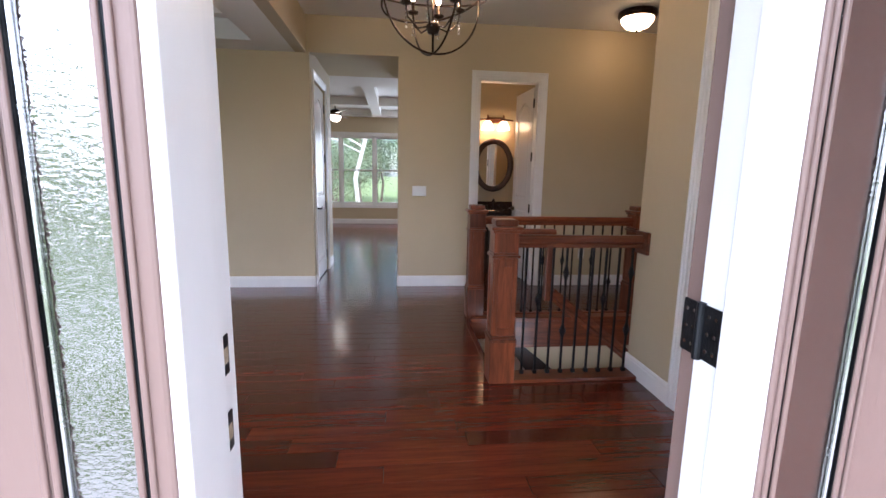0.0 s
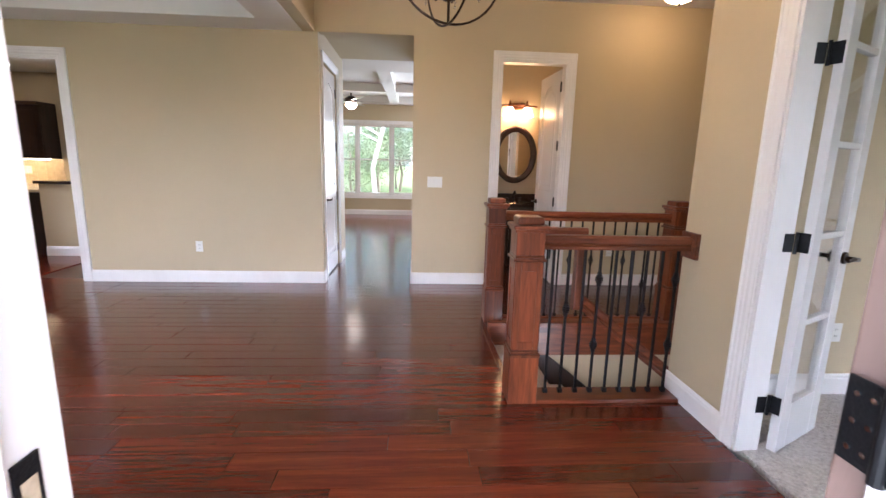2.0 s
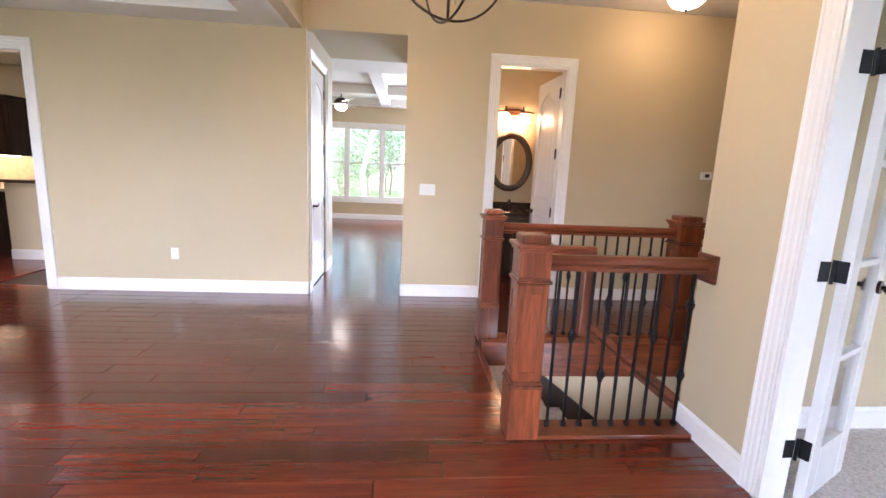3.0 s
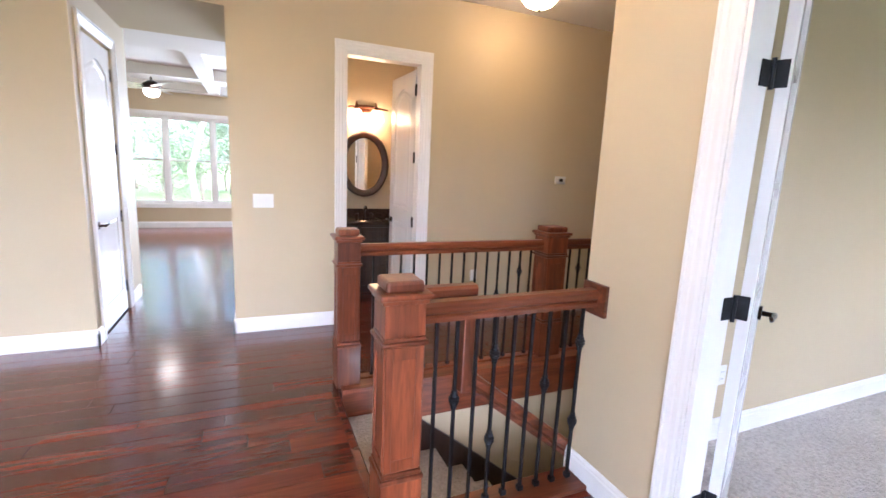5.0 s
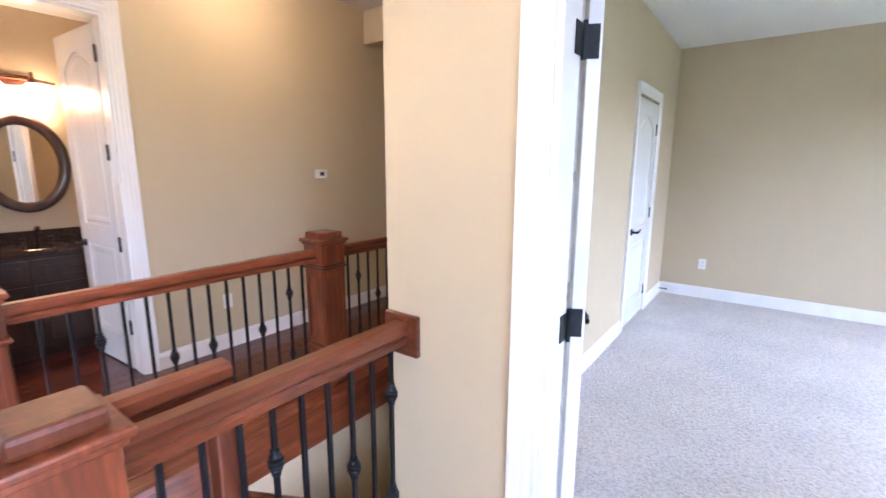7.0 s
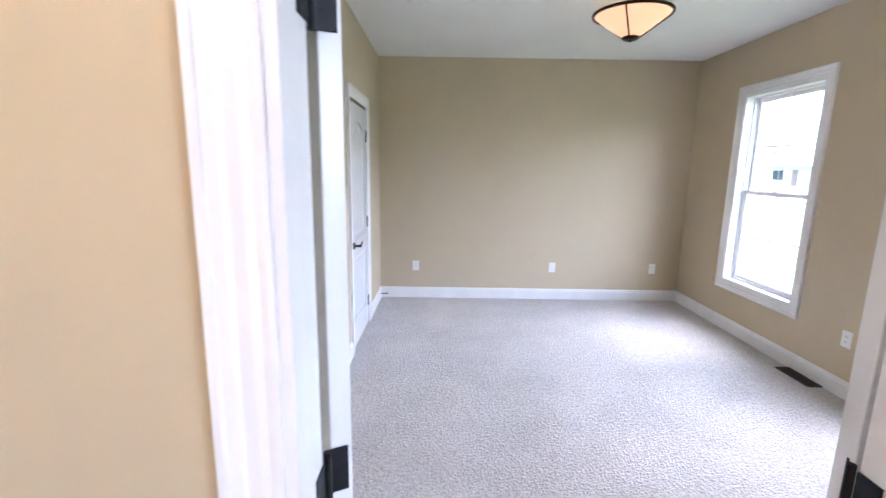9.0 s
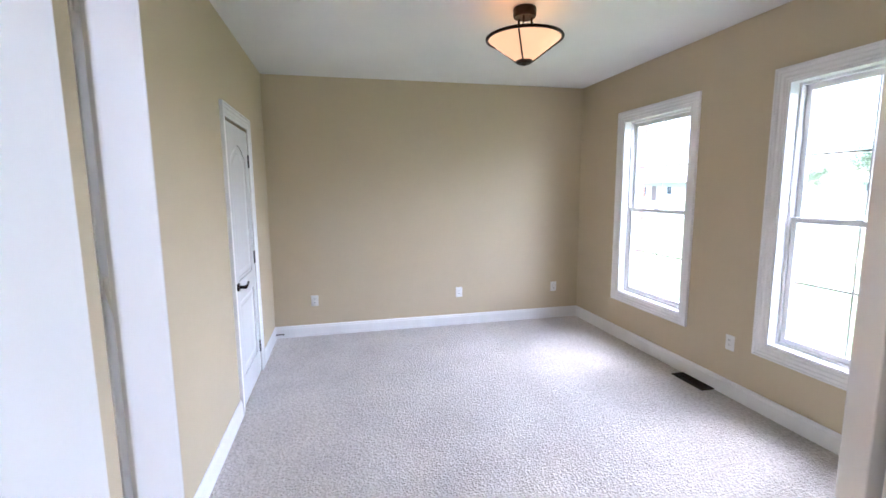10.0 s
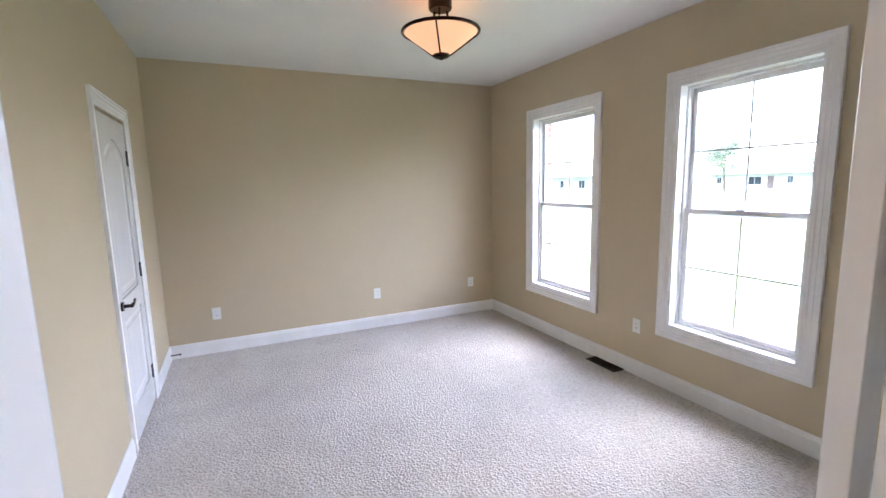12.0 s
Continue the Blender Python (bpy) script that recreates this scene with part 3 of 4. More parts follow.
part("inner_skin", boxes((0.03, -0.026, 0.03, 0.86, -0.022, 2.41)), BROWN, entry_door)
for z0, z1 in ((0.25, 0.95), (1.1, 2.2)):
    part("panel", boxes((0.16, -0.034, z0, 0.72, -0.026, z1), bevel=0.006), BROWN, entry_door)
entry_door.matrix_basis = pose(1.128, 1.392, 0, 0, 0, 17)
for z in (0.25, 1.06, 1.92):
    h = part("hinge", boxes((1.1135, 1.292, z - 0.055, 1.1175, 1.342, z + 0.055), (1.1135, 1.352, z - 0.055, 1.1175, 1.402, z + 0.055), bevel=0.0012), IRON, entry, "black iron ball-bearing hinge")
    part("knuckle", tube([(1.112, 1.347, z - 0.058), (1.112, 1.347, z + 0.058)], 0.009, 12), IRON, h)
    for yy in (1.305, 1.325, 1.368, 1.388):
        for zz in (-0.035, 0.0, 0.035):
            part("screw", tube([(1.1135, yy, z + zz), (1.1125, yy, z + zz)], 0.004, 8), CHROME, h)
for z in (1.045, 0.905):
    s = part("strike_plate", boxes((0.2225, 1.296, z - 0.035, 0.2255, 1.326, z + 0.035), bevel=0.001), IRON, entry, "dark strike plate")
    part("latch_hole", boxes((0.225, 1.302, z - 0.014, 0.2262, 1.32, z + 0.014)), BEIGETOP, s)
casing("casing_entry_inside", "x", 1.36, 1, -0.07, 1.42, 0, 2.5)


# ---- windows ----
def window(name, x0, x1, z0, z1, y, out, units, label, grille=True, rail=None):
    """Double-hung sashes in an opening of a wall along x; out: the way to the open air along y."""
    e = empty(name, label, "window", kind="structure")
    wd = (x1 - x0) / units
    rail = rail or (z0 + z1) / 2
    for k in range(units):
        a, b = x0 + k * wd, x0 + (k + 1) * wd
        f = 0.03
        fr = part("window_frame", boxes((a, y - 0.04, z0, a + f, y + 0.04, z1), (b - f, y - 0.04, z0, b, y + 0.04, z1), (a + f, y - 0.04, z1 - f, b - f, y + 0.04, z1), (a + f, y - 0.04, z0, b - f, y + 0.04, z0 + f), bevel=0.003), WHITE, e)
        for lo, hi, yy, nm in ((z0 + f, rail + 0.02, y - out * 0.012, "lower_sash"), (rail - 0.02, z1 - f, y + out * 0.016, "upper_sash")):
            s, d = 0.036, 0.013
            aa, bb = a + f, b - f
            sash = part(nm, boxes((aa, yy - d, lo, aa + s, yy + d, hi), (bb - s, yy - d, lo, bb, yy + d, hi), (aa + s, yy - d, hi - s, bb - s, yy + d, hi), (aa + s, yy - d, lo, bb - s, yy + d, lo + s), bevel=0.003), WHITE, e)
            g = part("pane", boxes((aa + s, yy - 0.002, lo + s, bb - s, yy + 0.002, hi - s)), GLASS, sash)
            g.visible_shadow = False
            if grille:
                cx, cz = (aa + bb) / 2, (lo + hi) / 2
                part("grille", boxes((cx - 0.006, yy + 0.003, lo + s, cx + 0.006, yy + 0.008, hi - s), (aa + s, yy + 0.0035, cz - 0.006, bb - s, yy + 0.0075, cz + 0.006)), WHITE, sash)
        part("sash_lock", boxes(((a + b) / 2 - 0.03, y - out * 0.03 - 0.012, rail + 0.016, (a + b) / 2 + 0.03, y - out * 0.03 + 0.012, rail + 0.03), bevel=0.004), PLASTIC, e)
    return e


for nm, a, b in (("window_1", 5.14, 6.06), ("window_2", 3.42, 4.31)):
    window(nm, a, b, 0.51, 2.315, -0.42, -1, 1, "white double-hung window with thin grilles", rail=1.40)
    casing("casing_" + nm, "x", -0.31, 1, a, b, 0.51, 2.315, sill=True)
    j = empty("lining_" + nm, "white painted window lining", "window lining", kind="structure")
    for bx in ((a - 0.001, -0.39, 0.51, a + 0.014, -0.306, 2.315), (b - 0.014, -0.39, 0.51, b + 0.001, -0.306, 2.315), (a, -0.39, 2.301, b, -0.306, 2.316), (a, -0.39, 0.509, b, -0.306, 0.524)):
        part("lining_board", boxes(bx), WHITE, j)
window("window_3", -1.86, 0.83, 0.52, 2.36, 13.05, 1, 3, "triple white double-hung window facing woods", grille=False, rail=1.45)
casing("casing_window_3", "x", 12.98, -1, -1.86, 0.83, 0.52, 2.36, sill=True)
# second window, never in view, added so more daylight reaches the great room
window("added_window", 1.2, 3.89, 0.52, 2.36, 13.05, 1, 3, "unseen triple white double-hung window added to let in more daylight", grille=False, rail=1.45)
# dining windows are out of view, assumed from the bright floor
window("window_4", -3.5, -1.4, 0.45, 2.45, 1.26, -1, 2, "white double-hung front windows assumed for the dining room")

# ---- the staircase ----
stairs = empty("staircase", "carpeted basement stairs with dark stained skirt boards", "stairs", (1.17, 4.0, 0), kind="structure")
RUN, RISE = 0.235, 0.19
for i in range(13):
    part("tread", boxes((0.02 + i * RUN, -0.545, -RISE * (i + 1) - 0.20, 0.05 + (i + 1) * RUN, 0.588, -RISE * (i + 1)), bevel=0.012), CARPET, stairs, "cream carpeted tread")
part("nosing", boxes((-0.02, -0.545, -0.05, 0.03, 0.61, 0.003), bevel=0.008), PLANK, stairs)
bm = bmesh.new()
for y in (0.589, 0.612):
    for x, z in ((0.03, 0.0), (0.03, -0.30), (3.1, -0.30 - 3.07 * 0.81), (3.1, 0.17 - 3.07 * 0.81), (0.30, -0.05)):
        bm.verts.new((x, y, z))
v = list(bm.verts)
bm.faces.new(v[:5])
bm.faces.new(v[5:][::-1])
for i in range(5):
    bm.faces.new((v[i], v[(i + 1) % 5], v[5 + (i + 1) % 5], v[5 + i]))
bmesh.ops.recalc_face_normals(bm, faces=bm.faces)
part("skirt_board", bm, DARKWOOD, stairs, "dark stained skirt board")
part("fascia", boxes((0.05, 0.57, -0.285, 5.0, 0.588, -0.02), bevel=0.003), OAKX, stairs, "stained oak fascia board")
part("fascia_trim", boxes((0.05, 0.56, -0.022, 5.0, 0.70, 0.018), bevel=0.006), OAKX, stairs)
part("fascia", boxes((0.0, -0.56, -0.28, 0.995, -0.548, -0.02), bevel=0.003), OAKX, stairs)


def newel(x, y, w, label, faces=True):
    """A square box newel: tall plinth, panelled shaft, neck moulding, capital and stepped cap."""
    e = empty("newel_post", label, "newel post", (x, y, 0), group="newel posts of the stair rail")
    h = w / 2

    def sq(bm, r, z0, z1, bev=0.004):
        box(bm, -r, -r, z0, r, r, z1, bevel=bev)
    for nm, r, z0, z1 in (("plinth", h, 0, 0.30), ("plinth_moulding", h + 0.004, 0.285, 0.305), ("plinth_step", h - 0.004, 0.305, 0.325)):
        bm = bmesh.new()
        sq(bm, r, z0, z1)
        part(nm, bm, OAK, e)
    bm = bmesh.new()
    sq(bm, h - 0.012, 0.325, 0.845)
    part("shaft", bm, OAK, e)
    fr = h - 0.012
    for k in range(4):
        bm = bmesh.new()
        for bx in ((-fr, -fr - 0.007, 0.335, -fr + 0.028, -fr, 0.84), (fr - 0.028, -fr - 0.007, 0.335, fr, -fr, 0.84), (-fr + 0.028, -fr - 0.007, 0.335, fr - 0.028, -fr, 0.38), (-fr + 0.028, -fr - 0.007, 0.79, fr - 0.028, -fr, 0.84)):
            box(bm, *bx, bevel=0.0025)
        bmesh.ops.transform(bm, matrix=pose(0, 0, 0, 0, 0, 90 * k), verts=bm.verts)
        part("panel_frame", bm, OAK, e)
    bm = bmesh.new()
    sq(bm, h + 0.006, 0.845, 0.862, 0.006)
    sq(bm, h - 0.004, 0.862, 0.878)
    part("neck_moulding", bm, OAK, e)
    bm = bmesh.new()
    sq(bm, h - 0.006, 0.878, 1.01)
    part("upper_block", bm, OAK, e)
    for nm, r, z0, z1, bev in (("collar", h + 0.004, 1.005, 1.022, 0.004), ("cornice", h + 0.016, 1.022, 1.044, 0.007), ("cap", h - 0.012, 1.044, 1.088, 0.012)):
        bm = bmesh.new()
        sq(bm, r, z0, z1, bev)
        part(nm, bm, OAK, e)
    return e


newel(1.208, 3.345, 0.17, "square stained oak newel post with panelled shaft at the stair head")
newel(1.272, 4.70, 0.16, "square stained oak newel post with panelled shaft")
newel(2.93, 4.73, 0.20, "stout stained oak newel post on the landing rail")

RAIL = [(-0.032, 0.0), (-0.032, 0.018), (-0.021, 0.027), (-0.034, 0.040), (-0.034, 0.066), (-0.022, 0.080), (0.022, 0.080), (0.034, 0.066), (0.034, 0.040), (0.021, 0.027), (0.032, 0.018), (0.032, 0.0)]


def baluster(bm_at, top, pattern):
    """A square iron bar with a foot, and none, one or two ribbed knuckles."""
    x, y = bm_at
    e = empty("baluster", "slim black iron baluster", "baluster", (x, y, 0.03), group="iron balusters of the stair rail")
    part("bar", boxes((-0.0065, -0.0065, 0, 0.0065, 0.0065, top - 0.03)), IRON, e)
    part("shoe", boxes((-0.014, -0.014, 0, 0.014, 0.014, 0.026), bevel=0.004), IRON, e)
    for z in {0: (), 1: (0.52,), 2: (0.30, 0.70)}[pattern]:
        prof = [(0.007, -0.042), (0.013, -0.039), (0.013, -0.030)]
        for k in range(4):
            z0 = -0.026 + k * 0.013
            r = 0.023 if k in (1, 2) else 0.018
            prof += [(0.010, z0), (r, z0 + 0.004), (r, z0 + 0.009), (0.010, z0 + 0.013)]
        prof += [(0.013, 0.030), (0.013, 0.039), (0.007, 0.042)]
        part("knuckle", lathe(prof, 10, (0, 0, z)), IRON, e, smooth=True)
    return e


front_rail = empty("stair_guard_rail", "stained oak handrail with moulded sides and wall rosette", "handrail", (1.29, 3.345, 0.9))
part("rail", sweep(RAIL, (0, 0, 0.005), (0.855, 0, 0.005)), OAKX, front_rail)
part("rosette", boxes((0.853, -0.075, -0.04, 0.876, 0.075, 0.11), bevel=0.006), OAKX, front_rail)
part("curb", boxes((0.004, -0.085, -0.9, 0.874, 0.075, -0.878), bevel=0.004), OAKX, front_rail)
for i in range(9):
    baluster((1.365 + i * 0.091, 3.345), 0.905, (0, 1, 0, 2, 0, 0, 1, 0, 2)[i])
lower_rail = empty("stair_handrail", "stained oak handrail that drops and runs down the stairs", "handrail", (1.29, 3.47, 0.93))
part("level_rail", sweep(RAIL, (0, 0, 0), (0.30, 0, 0)), OAKX, lower_rail)
part("drop_post", boxes((0.245, -0.03, -0.42, 0.30, 0.03, 0.0), bevel=0.006), OAK, lower_rail)
part("sloped_rail", sweep(RAIL, (0.27, 0, -0.40), (2.9, 0, -0.40 - 2.63 * 0.79)), OAKX, lower_rail)
rear_rail = empty("landing_guard_rail", "stained oak handrail over iron balusters beside the stairwell", "handrail", (1.35, 4.72, 0.9))
part("rail", sweep(RAIL, (0, 0, 0), (1.48, 0, 0)), OAKX, rear_rail)
part("rail", sweep(RAIL, (1.68, 0, 0), (4.85, 0, 0)), OAKX, rear_rail)
part("shoe_rail", boxes((0.0, -0.035, -0.898, 1.48, 0.035, -0.87), (1.68, -0.035, -0.898, 4.85, 0.035, -0.87), bevel=0.004), OAKX, rear_rail)
for i in range(14):
    baluster((1.455 + i * 0.0985, 4.72), 0.9, (0, 0, 2, 0, 0, 1, 0, 1, 0, 0, 1, 0, 2, 0)[i])
for i in range(14):
    baluster((3.12 + i * 0.0985, 4.72), 0.9, (0, 2, 0, 1, 0)[i % 5])


# ---- wall plates, vent, thermostat ----
def plate(name, label, cat, x, y, z, turn, w, h, rockers, group=""):
    """A wall plate facing local -y, at its wall."""
    e = empty(name, label, cat, group=group)
    part("cover", boxes((-w / 2, -0.006, -h / 2, w / 2, 0, h / 2), bevel=0.002), PLASTIC, e)
    for k in range(rockers):
        cx = (k - (rockers - 1) / 2) * 0.046
        if cat == "outlet":
            for dz in (-0.02, 0.02):
                s = part("socket", boxes((cx - 0.016, -0.0085, dz - 0.014, cx + 0.016, -0.006, dz + 0.014), bevel=0.001), PLASTIC, e)
                part("slot", boxes((cx - 0.008, -0.009, dz - 0.004, cx - 0.005, -0.0084, dz + 0.006), (cx + 0.005, -0.009, dz - 0.004, cx + 0.008, -0.0084, dz + 0.006)), DARK, s)
        else:
            part("rocker", boxes((cx - 0.016, -0.010, -0.033, cx + 0.016, -0.006, 0.033), bevel=0.002), PLASTIC, e)
    e.matrix_basis = pose(x, y, z, 0, 0, turn)
    return e


OUT = "small white duplex wall outlet above the baseboard"
plate("light_switch", "white three-gang rocker light switch on tan wall", "light switch", 0.789, FAR, 1.165, 0, 0.165, 0.118, 3)
plate("wall_outlet", OUT, "outlet", -1.80, FAR, 0.405, 0, 0.075, 0.118, 1, "wall outlets")
plate("wall_outlet", OUT, "outlet", 2.85, FAR, 0.405, 0, 0.075, 0.118, 1, "wall outlets")
for y in (2.92, 1.25, 0.02):
    plate("wall_outlet", OUT, "outlet", 6.915, y, 0.405, -90, 0.078, 0.12, 1, "wall outlets")
plate("wall_outlet", OUT, "outlet", 4.6, -0.31, 0.43, 180, 0.078, 0.12, 1, "wall outlets")
plate("wall_outlet", OUT, "outlet", 3.15, 3.355, 0.405, 0, 0.075, 0.118, 1, "wall outlets")
th = empty("thermostat", "white wall thermostat with a small dark display", "thermostat", (3.862, FAR, 1.44))
part("housing", boxes((-0.065, -0.025, -0.042, 0.065, 0, 0.042), bevel=0.006), PLASTIC, th)
part("display", boxes((-0.022, -0.027, -0.018, 0.028, -0.025, 0.018)), DARK, th)
vent = empty("floor_vent", "dark bronze slotted floor register in the carpet", "floor vent", (4.87, -0.235, 0.005))
part("frame", boxes((-0.17, -0.06, 0, 0.17, -0.045, 0.008), (-0.17, 0.045, 0, 0.17, 0.06, 0.008), (-0.17, -0.045, 0, -0.155, 0.045, 0.008), (0.155, -0.045, 0, 0.17, 0.045, 0.008), bevel=0.002), BRONZE, vent)
part("backing", boxes((-0.155, -0.045, 0, 0.155, 0.045, 0.002)), DARK, vent)
for i in range(16):
    part("slat", boxes((-0.148 + i * 0.0195, -0.045, 0.002, -0.142 + i * 0.0195, 0.045, 0.007)), BRONZE, vent)
stop = empty("door_stop", "small dark spring door stop on baseboard", "door stop", (6.82, 3.338, 0.07))
part("spring", tube([(0, 0, 0), (0, -0.07, 0)], 0.006, 8), BRONZE, stop)
part("tip", tube([(0, -0.07, 0), (0, -0.085, 0)], 0.009, 8), DARK, stop)

# ---- lights ----
chan = empty("chandelier", "dark bronze orb chandelier with crystal drops and lit candle bulbs", "chandelier", (0.75, 3.62, 2.47))
R = 0.335


def circle(r, m, n=48):
    return [m @ Vector((r * math.cos(2 * math.pi * i / n), r * math.sin(2 * math.pi * i / n), 0)) for i in range(n)]


for m in (pose(0, 0, 0, 90, 0, 20), pose(0, 0, 0, 90, 0, 110), pose(0, 0, 0, 12, 0, 0), pose(0, 0, 0, -12, 0, 60)):
    part("hoop", tube(circle(R, m), 0.007, 6, True), BRONZE, chan)
part("stem", tube([(0, 0, -R), (0, 0, 0.55)], 0.008, 8), BRONZE, chan)
part("hub", lathe([(0, -0.22), (0.035, -0.21), (0.045, -0.18), (0.045, -0.16), (0.02, -0.14), (0, -0.135)], 16), BRONZE, chan)
part("canopy", lathe([(0, 0.60), (0.065, 0.60), (0.06, 0.575), (0.02, 0.55), (0, 0.55)], 20), BRONZE, chan)
for k in range(6):
    a = 2 * math.pi * k / 6 + 0.25
    c, s = math.cos(a), math.sin(a)
    arm = part("arm", tube([(0.03 * c, 0.03 * s, -0.17), (0.10 * c, 0.10 * s, -0.19), (0.17 * c, 0.17 * s, -0.13), (0.18 * c, 0.18 * s, -0.06)], 0.006, 8), BRONZE, chan)
    part("bobeche", lathe([(0.012, -0.062), (0.035, -0.055), (0.038, -0.045), (0.012, -0.05)], 12, (0.18 * c, 0.18 * s, 0)), BRONZE, arm)
    part("candle_sleeve", tube([(0.18 * c, 0.18 * s, -0.055), (0.18 * c, 0.18 * s, 0.02)], 0.010, 8), BRONZE, arm)
    part("bulb", lathe([(0, 0.02), (0.010, 0.025), (0.016, 0.045), (0.009, 0.07), (0, 0.085)], 10, (0.18 * c, 0.18 * s, 0)), BULB, arm, smooth=True)
    for j in range(5):
        part("crystal", lathe([(0, -0.012), (0.008, -0.003), (0.008, 0.003), (0, 0.012)], 6, (0.18 * c, 0.18 * s, -0.085 - 0.026 * j)), CRYSTAL, arm)

flush = empty("flush_ceiling_light", "bronze rimmed flush ceiling light with lit frosted bowl", "ceiling light", (3.02, 5.3, 3.07))
part("rim", lathe([(0, 0), (0.19, 0), (0.195, -0.03), (0.185, -0.06), (0.165, -0.065), (0, -0.06)], 32), BRONZE, flush, smooth=True)
part("bowl", lathe([(0.165, -0.06), (0.155, -0.10), (0.115, -0.145), (0.06, -0.17), (0, -0.178)], 32), SHADE, flush, "lit frosted glass bowl", True)
part("finial", lathe([(0, -0.176), (0.012, -0.178), (0.012, -0.19), (0, -0.205)], 12), BRONZE, flush)

pend = empty("semi_flush_light", "bronze semi-flush lamp with conical amber glass shade, lit", "ceiling light", (4.80, 1.35, 2.82))
part("canopy", lathe([(0, 0), (0.072, 0), (0.076, -0.006), (0.076, -0.052), (0.070, -0.062), (0, -0.062)], 28), BRONZE, pend)
for k in range(3):
    a = 2 * math.pi * k / 3 + 0.5
    c, s = math.cos(a), math.sin(a)
    part("stem_arm", tube([(0.045 * c, 0.045 * s, -0.05), (0.052 * c, 0.052 * s, -0.10), (0.07 * c, 0.07 * s, -0.15), (0.10 * c, 0.10 * s, -0.20), (0.13 * c, 0.13 * s, -0.26)], 0.0075, 8), BRONZE, pend)
    part("shade_rib", tube([(0.25 * c, 0.25 * s, -0.20), (0.05 * c, 0.05 * s, -0.345)], 0.006, 8), BRONZE, pend)
part("ring", tube(circle(0.25, pose(0, 0, -0.195)), 0.011, 8, True), BRONZE, pend)
part("shade", lathe([(0.245, -0.195), (0.145, -0.272), (0.045, -0.345), (0.04, -0.34), (0.14, -0.266), (0.24, -0.19)], 36), AMBER, pend, "lit amber frosted glass cone", True)
part("bottom_cap", lathe([(0, -0.332), (0.055, -0.335), (0.06, -0.345), (0.045, -0.357), (0.015, -0.365), (0, -0.372)], 20), BRONZE, pend)
part("bulb", lathe([(0, -0.25), (0.022, -0.235), (0.028, -0.21), (0.012, -0.175), (0, -0.17)], 12, (0.05, 0, 0)), SHADE, pend)

fan = empty("ceiling_fan", "dark bronze ceiling fan with pale blades and lit bowl", "ceiling fan", (-0.87, 11.3, 2.67))
part("downrod", tube([(0, 0, 0.1), (0, 0, 0.32)], 0.014, 8), BRONZE, fan)
part("canopy", lathe([(0, 0.35), (0.07, 0.35), (0.06, 0.31), (0, 0.29)], 16), BRONZE, fan)
part("motor", lathe([(0, 0.14), (0.06, 0.13), (0.15, 0.07), (0.15, 0.02), (0.09, -0.02), (0, -0.02)], 24), BRONZE, fan, smooth=True)
part("light_bowl", lathe([(0.11, -0.02), (0.13, -0.05), (0.10, -0.11), (0.05, -0.14), (0, -0.145)], 20), FANSHADE, fan, "lit white glass bowl", True)
for k in range(5):
    bm = boxes((0.20, -0.07, 0.03, 0.82, 0.07, 0.038), bevel=0.003)
    bmesh.ops.transform(bm, matrix=pose(0, 0, 0, 0, 0, 72 * k + 8) @ pose(0, 0, 0, 10, 0, 0), verts=bm.verts)
    bl = part("blade", bm, FANBLADE, fan)
    bm = boxes((0.12, -0.02, 0.025, 0.26, 0.02, 0.032), bevel=0.003)
    bmesh.ops.transform(bm, matrix=pose(0, 0, 0, 0, 0, 72 * k + 8), verts=bm.verts)
    part("blade_bracket", bm, BRONZE, bl)

# ---- the powder room ----
van = empty("vanity_cabinet", "dark wood bathroom vanity with panelled doors and drawers", "vanity", (1.83, 7.37, 0))
part("carcass", boxes((-0.53, -0.52, 0.08, 0.53, 0, 0.83), (-0.50, -0.46, 0, 0.50, 0, 0.08)), DARKWOOD, van)
for x in (-0.26, 0.26):
    for z0, z1, nm in ((0.11, 0.60, "door"), (0.62, 0.80, "drawer_front")):
        dd = part(nm, boxes((x - 0.245, -0.54, z0, x + 0.245, -0.52, z1), bevel=0.004), DARKWOOD, van)
        part("field", boxes((x - 0.19, -0.548, z0 + 0.045, x + 0.19, -0.54, z1 - 0.045), bevel=0.004), DARKWOOD, dd)
        part("pull", tube([(x - 0.05, -0.57, (z0 + z1) / 2), (x + 0.05, -0.57, (z0 + z1) / 2)], 0.006, 8), BRONZE, dd)
top = empty("granite_countertop", "dark polished granite top with backsplash", "countertop", (1.83, 7.37, 0.83))
part("slab", boxes((-0.55, -0.56, 0, 0.55, 0, 0.035), bevel=0.006), GRANITE, top)
part("backsplash", boxes((-0.55, -0.022, 0.035, 0.55, 0.0, 0.14), bevel=0.003), GRANITE, top)
part("basin_rim", lathe([(0.19, 0.0355), (0.20, 0.042), (0.21, 0.0355)], 32, (0.10, -0.28, 0)), GRANITE, top)
tap = empty("faucet", "dark bronze bathroom faucet", "faucet", (1.98, 7.27, 0.865))
part("spout", tube([(0, 0, 0), (0, 0, 0.10), (0, -0.03, 0.14), (0, -0.09, 0.145), (0, -0.12, 0.11)], 0.013, 10), BRONZE, tap, smooth=True)
for x in (-0.09, 0.09):
    part("tap_handle", lathe([(0, 0), (0.02, 0), (0.015, 0.03), (0.022, 0.05), (0, 0.06)], 12, (x, 0, 0)), BRONZE, tap)
mir = empty("wall_mirror", "round mirror in a wide dark moulded frame", "mirror", (1.99, 7.38, 1.52))
bm = bmesh.new()
rings = []
